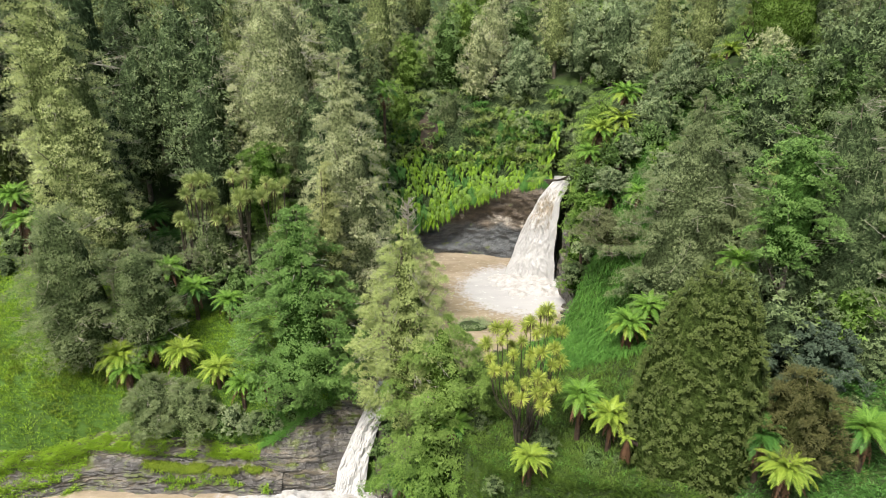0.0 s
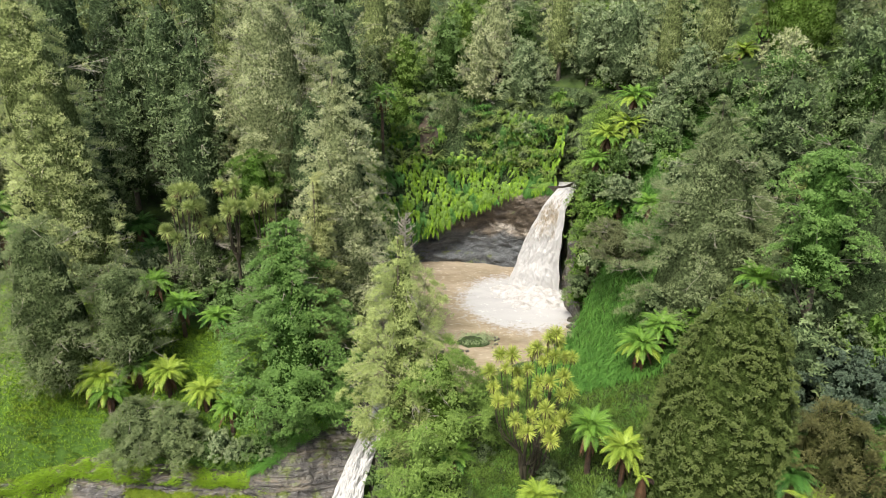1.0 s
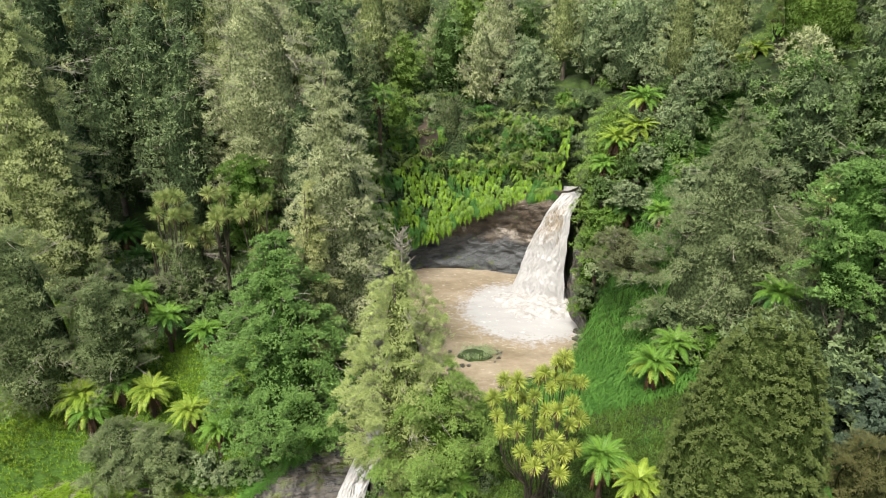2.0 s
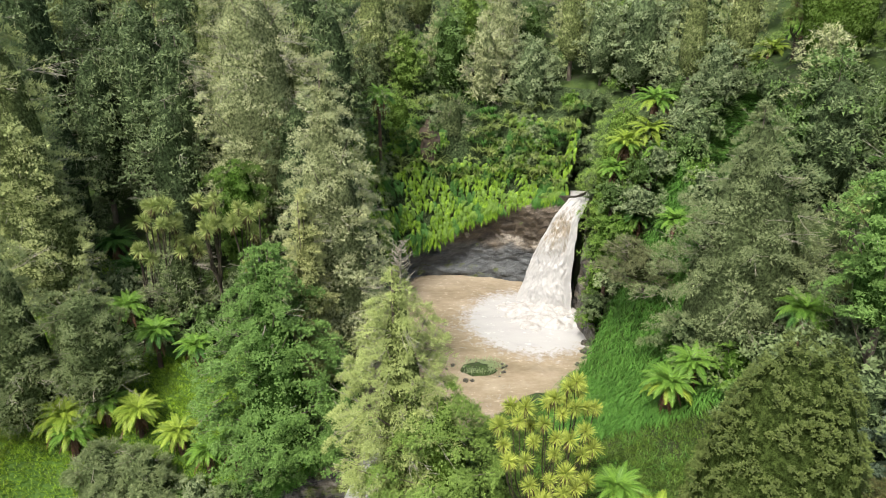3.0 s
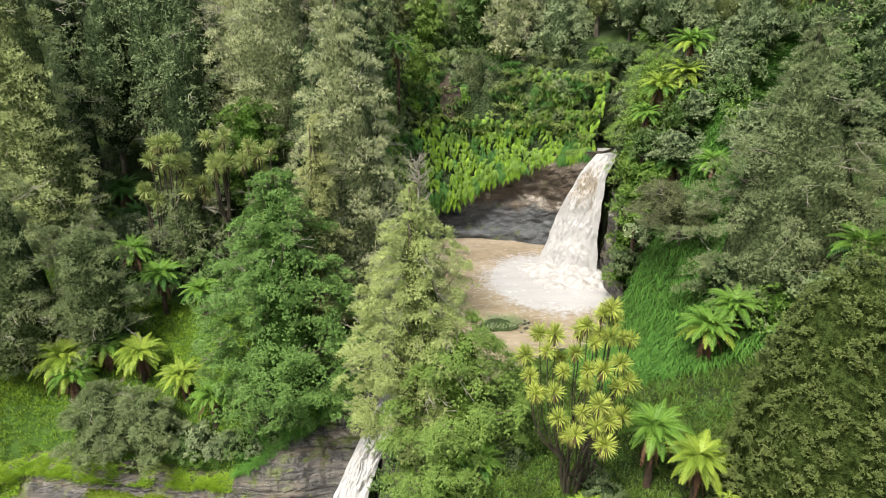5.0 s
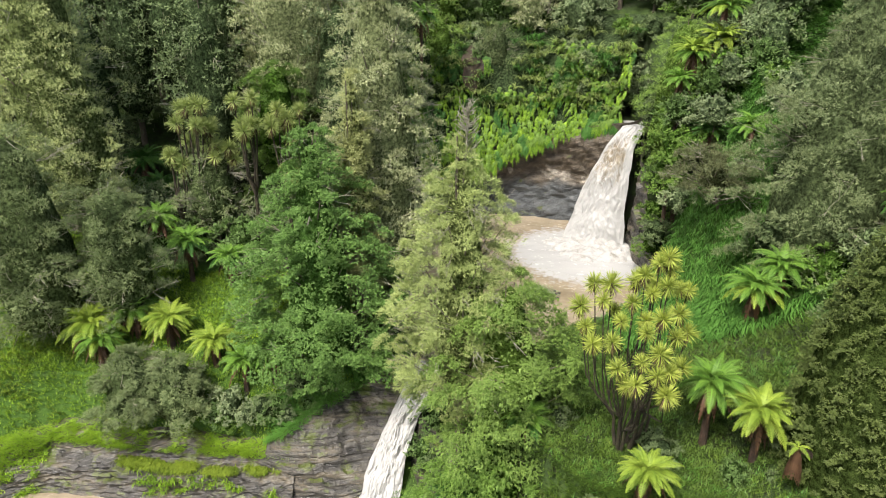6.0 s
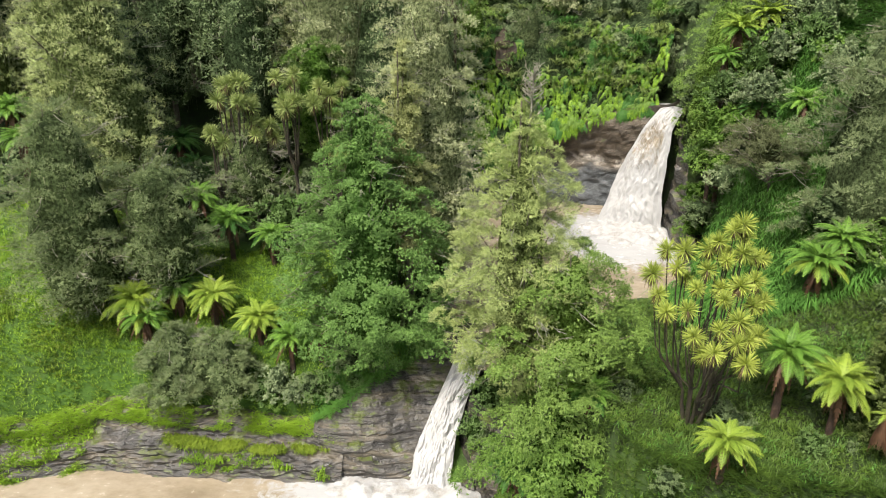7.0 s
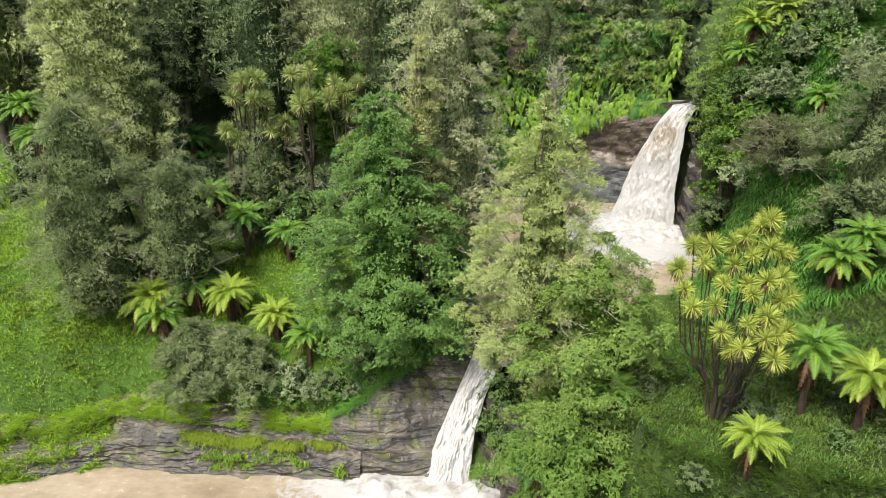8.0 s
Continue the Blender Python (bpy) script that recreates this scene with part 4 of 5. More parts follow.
def tree_fern(x, y, crown, size, colour="green", old="yellow", count=48, skirt=True, lean=(0.0, 0.0), seed=0, z=None, label=""):
    """crown: height of the crown's heart; size: how long the fronds are."""
    rng = np.random.default_rng(300 + seed)
    g = (hz(x, y) if z is None else z) - 0.2
    h = max(0.4, crown - g)
    base = thing("tree_fern", pose(x - lean[0], y - lean[1], g), label or "tree fern with a spreading crown of arching green fronds", "tree fern", "tree ferns of the gorge")
    path = [(lean[0] * t ** 1.5, lean[1] * t ** 1.5, h * t) for t in np.linspace(0, 1, 8)]
    put("trunk", mesh_np("trunk", *tube(path, np.linspace(0.2, 0.15, 8) * (0.7 + 0.15 * size), 9), M_FTRUNK, True), base)
    top = np.array(path[-1])
    for i in range(count):
        ring = i / count
        kind = 0 if ring < 0.3 else 1 if ring < 0.65 else 2
        mesh = FROND[old if (kind == 2 and rng.random() < 0.6) else colour][kind]
        a = math.degrees(2.399963 * i) + rng.uniform(-12, 12)
        s = size * rng.uniform(0.85, 1.12) * (0.85 if kind == 0 else 1.0)
        put("frond", mesh, base, pose(*top, 0, rng.uniform(-10, 10), a) @ Matrix.Diagonal((s, s, s, 1)))
    if skirt:
        for i in range(14):
            a = i * 26 + rng.uniform(-12, 12)
            s = size * rng.uniform(0.7, 1.15)
            put("dead_frond", FROND["dead"][3 if i % 3 == 0 else 4], base, pose(top[0], top[1], top[2] - 0.05, 0, 0, a) @ Matrix.Diagonal((s, s * 0.8, s, 1)), "hanging brown dead frond")
    return base


YEL = "tree fern with yellowing lower fronds and a short dark trunk"
SHADE = "tree fern in the shade of the trees, its fronds coloured darker for that"
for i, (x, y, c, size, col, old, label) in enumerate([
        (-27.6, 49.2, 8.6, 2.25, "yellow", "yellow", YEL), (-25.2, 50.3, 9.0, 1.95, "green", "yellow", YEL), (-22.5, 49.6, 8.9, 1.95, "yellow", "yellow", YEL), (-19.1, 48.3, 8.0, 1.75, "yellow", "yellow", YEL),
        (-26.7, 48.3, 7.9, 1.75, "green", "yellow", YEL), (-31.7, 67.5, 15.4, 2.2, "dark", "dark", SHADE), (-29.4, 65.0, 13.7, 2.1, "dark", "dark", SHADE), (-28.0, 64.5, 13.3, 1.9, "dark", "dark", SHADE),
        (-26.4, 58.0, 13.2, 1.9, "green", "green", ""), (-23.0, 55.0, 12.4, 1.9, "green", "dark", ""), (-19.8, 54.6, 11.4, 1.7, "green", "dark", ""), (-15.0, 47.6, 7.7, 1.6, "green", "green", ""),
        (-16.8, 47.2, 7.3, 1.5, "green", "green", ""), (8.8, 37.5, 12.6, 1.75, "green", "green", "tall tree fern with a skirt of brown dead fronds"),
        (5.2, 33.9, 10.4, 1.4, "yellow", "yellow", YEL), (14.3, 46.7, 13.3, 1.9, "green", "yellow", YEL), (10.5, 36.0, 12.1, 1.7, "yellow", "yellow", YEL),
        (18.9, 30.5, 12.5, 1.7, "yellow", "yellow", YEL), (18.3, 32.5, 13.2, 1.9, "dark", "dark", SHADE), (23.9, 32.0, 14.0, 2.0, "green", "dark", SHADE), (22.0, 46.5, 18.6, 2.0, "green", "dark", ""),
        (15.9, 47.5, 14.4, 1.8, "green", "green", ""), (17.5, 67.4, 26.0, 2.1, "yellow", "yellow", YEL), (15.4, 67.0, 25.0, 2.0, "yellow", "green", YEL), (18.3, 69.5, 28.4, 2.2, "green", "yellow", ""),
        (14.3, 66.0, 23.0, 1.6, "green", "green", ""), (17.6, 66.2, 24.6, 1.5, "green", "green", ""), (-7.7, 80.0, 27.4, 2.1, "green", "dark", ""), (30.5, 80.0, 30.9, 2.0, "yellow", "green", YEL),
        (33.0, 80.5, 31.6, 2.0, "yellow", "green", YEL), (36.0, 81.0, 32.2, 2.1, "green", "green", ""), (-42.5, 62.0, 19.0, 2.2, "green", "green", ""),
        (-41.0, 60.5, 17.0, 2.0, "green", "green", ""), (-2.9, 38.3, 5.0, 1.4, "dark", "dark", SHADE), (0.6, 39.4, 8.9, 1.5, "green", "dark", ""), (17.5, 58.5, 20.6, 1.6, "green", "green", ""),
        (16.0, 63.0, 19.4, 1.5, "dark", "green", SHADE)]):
    tree_fern(x, y, c, size * 1.06, col, old, seed=i, label=label)

dead = thing("tree_fern", pose(12.8, 34.0, hz(12.8, 34.0) + 0.3), "fallen leaning tree fern with a drooping bunch of red-brown dead fronds", "tree fern", "tree ferns of the gorge")
dpath = [(0, 0, -0.6), (-0.6, -0.2, 0.2), (-1.3, -0.4, 0.9), (-2.0, -0.7, 1.4)]
put("trunk", mesh_np("trunk", *tube(dpath, [0.16, 0.15, 0.14, 0.13], 8), M_FTRUNK, True), dead)
for i in range(26):
    s = 1.55 * random.uniform(0.8, 1.1)
    put("dead_frond", FROND["dead"][4], dead, pose(-2.0, -0.7, 1.45, 0, 0, i * 137.5) @ Matrix.Diagonal((s * 0.75, s * 0.75, s, 1)), "hanging red-brown dead frond")
for i in range(5):
    put("frond", FROND["yellow"][2], dead, pose(-2.0, -0.7, 1.5, 0, 0, i * 72) @ Matrix.Diagonal((0.7, 0.7, 0.7, 1)))


# ---- cabbage trees ----
M_CABSTEM = surface_mat("cabbage_stem", [(0.3, (0.016, 0.012, 0.008)), (0.5, (0.042, 0.032, 0.02)), (0.66, (0.07, 0.07, 0.03)), (0.8, (0.15, 0.135, 0.105))], 2.5, (1, 1, 0.6), bump=1.0)
def rosette_mesh(mat, seed, blades=200):
    rng = np.random.default_rng(seed)
    d = unit(rng.normal(size=(blades, 3)) + np.array([0, 0, 0.3]))
    side = unit(np.cross(d, rng.normal(size=d.shape)))
    L = rng.uniform(0.55, 0.75, (blades, 1))
    sag = np.array([0, 0, -1.0])
    b, m, e = d * 0.06, d * L * 0.6 + sag * 0.02, d * L + sag * L * rng.uniform(0.0, 0.09, (blades, 1))
    w0, w1, w2 = side * 0.012, side * 0.02, side * 0.004
    v = np.stack([b - w0, b + w0, m + w1, m - w1, e + w2, e - w2], 1).reshape(-1, 3)
    k = np.arange(blades)[:, None] * 6
    return mesh_np("rosette", v, np.concatenate([k + np.array([[0, 1, 2, 3]]), k + np.array([[3, 2, 4, 5]])]), mat)


def skirt_mesh(seed, blades=36):
    rng = np.random.default_rng(seed)
    a = rng.uniform(0, 2 * np.pi, (blades, 1))
    d = np.concatenate([np.cos(a), np.sin(a), 0 * a], -1)
    side = np.concatenate([-np.sin(a), np.cos(a), 0 * a], -1) * 0.022
    b = d * 0.07 + np.array([0, 0, -0.02])
    m = d * rng.uniform(0.12, 0.3, (blades, 1)) + np.array([0, 0, -0.25])
    e = m + d * 0.03 + np.array([0, 0, -1.0]) * rng.uniform(0.15, 0.45, (blades, 1))
    v = np.stack([b - side, b + side, m + side, m - side, e + side * 0.2, e - side * 0.2], 1).reshape(-1, 3)
    k = np.arange(blades)[:, None] * 6
    return mesh_np("dead_leaf_skirt", v, np.concatenate([k + np.array([[0, 1, 2, 3]]), k + np.array([[3, 2, 4, 5]])]), M_STRAW)


M_STRAW = leaf_mat("dead_cabbage_leaf", (0.05, 0.036, 0.018), (0.20, 0.15, 0.075), glow=0.15)
SKIRTS = [skirt_mesh(77), skirt_mesh(78)]
ROSES = {"gold": [rosette_mesh(M_CAB, 70 + i) for i in range(3)], "green": [rosette_mesh(M_CABG, 80 + i) for i in range(3)]}


def cabbage_tree(x, y, heads, colour, size, label, seed, stems=1, z=None, r=0.16):
    """heads: places of the leaf heads above the foot of the tree."""
    rng = np.random.default_rng(seed)
    base = thing("cabbage_tree", pose(x, y, (hz(x, y) if z is None else z) - 0.2), label, "cabbage tree", "cabbage trees")
    heads = np.array(heads, float)
    low = heads[:, 2].min()
    fork = [np.array([rng.uniform(-0.9, 1.3) * (stems > 1), rng.uniform(-0.6, 0.6) * (stems > 1), low * rng.uniform(0.3, 0.75)]) for _ in range(stems)]
    bits = [tube([(f[0] * 0.5, f[1] * 0.5, 0), f * np.array([0.9, 0.9, 0.5]), f], [r * 1.3, r, r * 0.8], 8) for f in fork]
    for h in heads:
        f = fork[int(np.argmin([np.linalg.norm(f[:2] - h[:2] * 0.3) + rng.random() * 0.4 for f in fork]))]
        m = f + (h - f) * 0.5 + np.array([(h[0] - f[0]) * 0.22, (h[1] - f[1]) * 0.22, -0.12 * np.linalg.norm(h - f)])
        q = f + (h - f) * 0.8 + np.array([(h[0] - f[0]) * 0.12, (h[1] - f[1]) * 0.12, -0.05])
        bits.append(tube([f, (f + m) / 2 + rng.normal(size=3) * 0.14, m + rng.normal(size=3) * 0.12, q, h], [r * 0.55, r * 0.48, r * 0.4, r * 0.34, r * 0.3], 6))
    put("trunk", mesh_np("trunk", *join(bits), M_CABSTEM, True), base)
    for h in heads:
        s = size * rng.uniform(0.85, 1.15)
        put("leaf_head", ROSES[colour][rng.integers(3)], base, pose(*h, rng.uniform(-25, 25), rng.uniform(-25, 25), rng.uniform(0, 360)) @ Matrix.Diagonal((s, s, s, 1)))
        put("dead_leaf_skirt", SKIRTS[rng.integers(2)], base, pose(*h, rng.uniform(-12, 12), rng.uniform(-12, 12), rng.uniform(0, 360)) @ Matrix.Diagonal((s, s, s * 1.1, 1)), "brown dead leaves hanging below the leaf head")
    return base


HEADS = [(-0.9, 0.4, 9.0), (-1.3, 0.2, 8.1), (-2.2, 0.0, 6.6), (1.7, 0.8, 10.0), (0.9, 0.6, 9.4), (2.5, 1.0, 9.4), (2.1, 0.5, 8.8), (2.9, 0.8, 8.3), (3.5, 1.0, 8.0), (1.3, 0.5, 8.3),
         (0.2, 0.2, 8.0), (-0.5, -0.2, 7.2), (-1.0, -0.5, 6.2), (-1.9, -0.3, 5.8), (0.6, -0.6, 7.0), (1.6, -0.2, 7.4), (2.7, 0.3, 7.2), (2.4, -0.2, 6.2), (1.2, -0.9, 6.0), (0.3, -1.0, 5.6),
         (-0.8, -0.9, 5.0), (0.0, -1.2, 4.4), (1.0, -1.2, 5.0), (1.8, -0.9, 4.8), (2.6, -0.5, 4.6), (-0.2, -0.9, 3.9), (0.7, 0.9, 8.7), (1.9, 1.3, 8.0), (-0.4, 0.8, 6.8), (1.0, 0.2, 6.8), (-2.4, 0.3, 7.6), (3.2, 0.2, 6.0), (1.5, -1.3, 3.9), (2.2, 0.9, 10.3), (-1.7, 0.5, 8.9)]
cabbage_tree(4.9, 37.4, [(0.2 + (a - 0.5) * 0.86, b * 1.8, 4.6 + (c - 3.9) * 0.735) for a, b, c in HEADS], "gold", 0.84, "many-headed cabbage tree with yellow-green leaf heads on dark stems", 5, stems=9, z=9.0, r=0.085)


def random_heads(rng, n, h, spread_by):
    a = rng.uniform(0, 2 * np.pi, n)
    r = spread_by * np.sqrt(rng.random(n))
    return np.stack([r * np.cos(a), r * np.sin(a), h - rng.uniform(0, 0.32, n) * h * (0.5 + r / spread_by / 2)], -1)


LAB = "slender cabbage tree with spiky olive leaf heads"
for i, (x, y, top, n, wide) in enumerate([(-23.2, 58.4, 22.2, 12, 1.9), (-21.6, 59.2, 20.6, 8, 1.5), (-18.8, 58.6, 22.6, 9, 1.4), (-16.2, 58.4, 22.0, 8, 1.3), (-15.2, 56.6, 18.8, 7, 1.2), (-24.6, 58.2, 19.0, 6, 1.3),
                                         (22.5, 44.2, 24.8, 4, 1.0), (23.6, 45.2, 26.6, 4, 1.0), (24.8, 44.6, 26.0, 3, 0.9), (33.0, 76, 37, 4, 1.0)]):
    g = hz(x, y)
    cabbage_tree(x, y, random_heads(np.random.default_rng(60 + i), n, top - g, wide), "green", 1.12, LAB, 90 + i, z=g)


# ---- hanging growth on the cliff ----
def cliff_place(u, z):
    """A place on the overgrown face above the rock wall, and the way out of it."""
    foot = along(CLIFF_FOOT, np.array([u]))[0]
    t = along(CLIFF_FOOT, np.array([min(1, u + 0.01)]))[0] - along(CLIFF_FOOT, np.array([max(0, u - 0.01)]))[0]
    n = np.array([t[1], -t[0]]) / np.linalg.norm(t)
    back = np.interp(z, [5, 12, 14.5, 19, 23, 25, 28], [0.2, -0.6, 0.1, 1.9, 3.3, 5.5, 11])
    return np.array([foot[0] - n[0] * back, foot[1] - n[1] * back, z]), n


def leaf_strap(length, width, start, end, mat, name, seg=5):
    s = np.linspace(0, 1, seg)
    ang = np.radians(start + (end - start) * s)
    x = np.concatenate([[0], np.cumsum(np.cos(ang[:-1]))]) * length / (seg - 1)
    z = np.concatenate([[0], np.cumsum(np.sin(ang[:-1]))]) * length / (seg - 1)
    w = width * np.array([0.5, 1, 0.95, 0.7, 0.1])
    v = np.stack([np.stack([x, w, z - 0.25 * w], -1), np.stack([x, 0 * w, z], -1), np.stack([x, -w, z - 0.25 * w], -1)], 1).reshape(-1, 3)
    f = [[3 * i + k, 3 * i + k + 1, 3 * i + k + 4, 3 * i + k + 3] for i in range(seg - 1) for k in (0, 1)]
    return v, np.array(f), mesh_np(name, v, f, mat)


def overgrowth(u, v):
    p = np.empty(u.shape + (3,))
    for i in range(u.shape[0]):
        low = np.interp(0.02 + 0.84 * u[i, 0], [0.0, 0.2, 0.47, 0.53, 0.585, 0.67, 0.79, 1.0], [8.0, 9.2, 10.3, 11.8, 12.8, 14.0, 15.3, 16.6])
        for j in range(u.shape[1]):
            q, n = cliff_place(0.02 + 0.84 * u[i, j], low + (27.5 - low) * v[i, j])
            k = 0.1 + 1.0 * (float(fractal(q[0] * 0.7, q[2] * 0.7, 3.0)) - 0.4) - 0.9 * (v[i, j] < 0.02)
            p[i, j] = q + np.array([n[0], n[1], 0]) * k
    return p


# backing sheet for the ferns; its dark colour paints the shade between them
patch("overgrown_face", overgrowth, 60, 36, INNER["dark_tree_leaf"], "overgrown face above the rock, coloured dark as the shade between its plants", "undergrowth")
rng = np.random.default_rng(21)
curtain = thing("fern_curtain", pose(0, 0, 0), "curtain of bright lime green ferns hanging over the cliff", "ferns")
straps = [frond_mesh("frond", 1.0, a, b, (M_HANG, M_HANG, M_BRIGHT, M_FERND)[i], 120 + i, pairs=7, wide=0.2, n=5, slim=0.8) for i, (a, b) in enumerate(((10, -86), (-15, -88), (30, -80), (0, -88)))]
loose, green, shade = [], [], []
for i in range(4700):
    u, z = rng.uniform(0.12, 0.92), 10.5 + 14.0 * rng.random()
    low = np.interp(u, [0.2, 0.47, 0.53, 0.585, 0.67, 0.79, 0.92], [9.6, 10.9, 12.3, 13.4, 14.6, 15.9, 17.2])
    z = max(z, low) if i > 600 else low + rng.uniform(-0.5, 1.3)
    if i > 600 and fractal(u * 14, z * 0.5, 3.0, 2) < 0.32 + 0.2 * float(smooth(z, 18.5, 22.0)):
        continue
    p, n = cliff_place(u, z)
    a = math.degrees(math.atan2(n[1], n[0])) + rng.uniform(-55, 55)
    s = rng.uniform(0.7, 1.35)
    m = pose(p[0] + n[0] * 0.5, p[1] + n[1] * 0.5, p[2] + rng.uniform(0, 0.5), 0, 0, a) @ Matrix.Diagonal((s * 0.7, s * 1.1, s * 1.5, 1))
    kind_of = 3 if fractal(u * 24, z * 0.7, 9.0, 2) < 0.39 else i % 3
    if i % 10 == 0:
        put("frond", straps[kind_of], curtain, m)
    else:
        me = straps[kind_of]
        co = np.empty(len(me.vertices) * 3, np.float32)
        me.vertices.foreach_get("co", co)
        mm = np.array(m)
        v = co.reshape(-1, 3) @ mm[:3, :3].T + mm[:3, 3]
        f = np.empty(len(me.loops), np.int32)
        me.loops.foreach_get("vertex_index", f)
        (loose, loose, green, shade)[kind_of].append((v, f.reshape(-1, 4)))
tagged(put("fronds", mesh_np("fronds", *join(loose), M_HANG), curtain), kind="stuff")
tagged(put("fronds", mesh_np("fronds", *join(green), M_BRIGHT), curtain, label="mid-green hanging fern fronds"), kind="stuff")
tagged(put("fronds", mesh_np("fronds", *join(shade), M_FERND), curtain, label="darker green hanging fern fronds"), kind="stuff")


def flax_mesh(mat, seed, blades=24, length=1.5):
    rng = np.random.default_rng(seed)
    bits = []
    for i in range(blades):
        v, f, me = leaf_strap(length * rng.uniform(0.7, 1.1), 0.035, rng.uniform(45, 85), rng.uniform(-85, -30), None, "blade")
        bpy.data.meshes.remove(me)
        a = rng.uniform(0, 2 * np.pi)
        R = np.array([[math.cos(a), -math.sin(a), 0], [math.sin(a), math.cos(a), 0], [0, 0, 1]])
        bits.append((v @ R.T, f))
    return mesh_np("leaves", *join(bits), mat)


FLAX = [flax_mesh(M_KIE if i < 2 else M_FERND, 200 + i) for i in range(3)]
for i in range(240):
    u = rng.uniform(0.15, 0.9)
    z = rng.uniform(18.0, 26)
    p, n = cliff_place(u, z)
    if -1.6 < p[0] < 2.0 and 19.5 < z < 24.5:
        continue
    s = rng.uniform(0.8, 1.5)
    t = thing("flax_clump", pose(p[0] + n[0] * 0.9, p[1] + n[1] * 0.9, z, 0, 0, rng.uniform(0, 360)), "clump of drooping green strap leaves on the cliff", "flax", "strap-leaved clumps on the cliff")
    put("leaves", FLAX[i % 3], t, Matrix.Diagonal((s, s, s * 1.1, 1)))

# bare slip of soil on the overgrown face
def slip(u, v):
    p = np.empty(u.shape + (3,))
    for i in range(u.shape[0]):
        for j in range(u.shape[1]):
            a, r = u[i, j] * 2 * math.pi, v[i, j]
            k = r * (0.55 + 0.9 * float(fractal(math.cos(a) * 1.2 + 7, math.sin(a) * 1.2 + 7)))
            q, n = cliff_place(0.455 + 0.032 * k * math.cos(a), 22.0 + 1.9 * k * math.sin(a))
            p[i, j] = q + np.array([n[0], n[1], 0]) * (1.25 + 0.3 * (float(fractal(q[0] * 2, q[2] * 2)) - 0.5))
    return p


patch("bare_soil", slip, 28, 10, M_SOIL, "bare slip of red-brown soil in the greenery", "soil")


# ---- islet in the pool ----
def islet(u, v):
    a, r = u * 2 * np.pi, v
    edge = 1 + 0.5 * (fractal(np.cos(a) * 1.5 + 4, np.sin(a) * 1.5 + 4) - 0.5)
    x, y = 2.5 + 2.0 * r * edge * np.cos(a), 60.2 + 1.5 * r * edge * np.sin(a)
    return np.stack([x, y, 5.9 + 0.75 * (1 - r ** 2) + (fractal(x * 1.5, y * 1.5) - 0.5) * 0.35], -1)


patch("islet", islet, 48, 14, M_GROUND, "low grassy islet of stones in the brown pool", "islet")


def stone_mesh(seed):
    rng = np.random.default_rng(seed)
    bm = bmesh.new()
    bmesh.ops.create_icosphere(bm, subdivisions=2, radius=1)
    for v in bm.verts:
        k = 0.75 + 0.5 * noise.noise(v.co * 1.3 + Vector((seed * 3.1, 0, 0)))
        v.co = Vector((v.co.x * k, v.co.y * k * 0.8, v.co.z * k * 0.6))
    me = bpy.data.meshes.new("stone")
    bm.to_mesh(me)
    bm.free()
    me.materials.append(M_ROCK)
    return me


STONES = [stone_mesh(i) for i in range(4)]
rng = np.random.default_rng(31)
spots = [(2.5 + 2.4 * math.cos(a) * rng.uniform(0.8, 1.2), 60.0 + 1.7 * math.sin(a) * rng.uniform(0.8, 1.2), POOL_Z, rng.uniform(0.15, 0.38)) for a in rng.uniform(0, 6.28, 16)]
spots += [(x, y, POOL_Z, s) for x, y, s in ((12.6, 63.6, 0.7), (12.2, 62.4, 0.4), (12.9, 65.2, 0.6), (11.4, 61.3, 0.35), (4.6, 54.9, 0.4), (0.2, 57.6, 0.4), (-0.4, 58.2, 0.3))]
spots += [(x, y, RIVER_Z, s) for x, y, s in ((-4.6, 42.3, 0.55), (-3.8, 41.6, 0.7), (-3.0, 41.0, 0.6), (-5.0, 43.0, 0.6), (-2.2, 40.2, 0.7), (-5.2, 42.7, 0.8), (-4.2, 41.8, 0.8), (-31.5, 42.4, 0.35), (-28.0, 43.2, 0.3), (-25.0, 43.0, 0.35))]
for i, (x, y, z, s) in enumerate(spots):
    tagged(put("stone", STONES[i % 4], None, pose(x, y, z + s * 0.1, 0, 0, rng.uniform(0, 360)) @ Matrix.Diagonal((s, s, s, 1))), "wet dark grey mudstone boulder at the water's edge", "stone", "stones in the water")

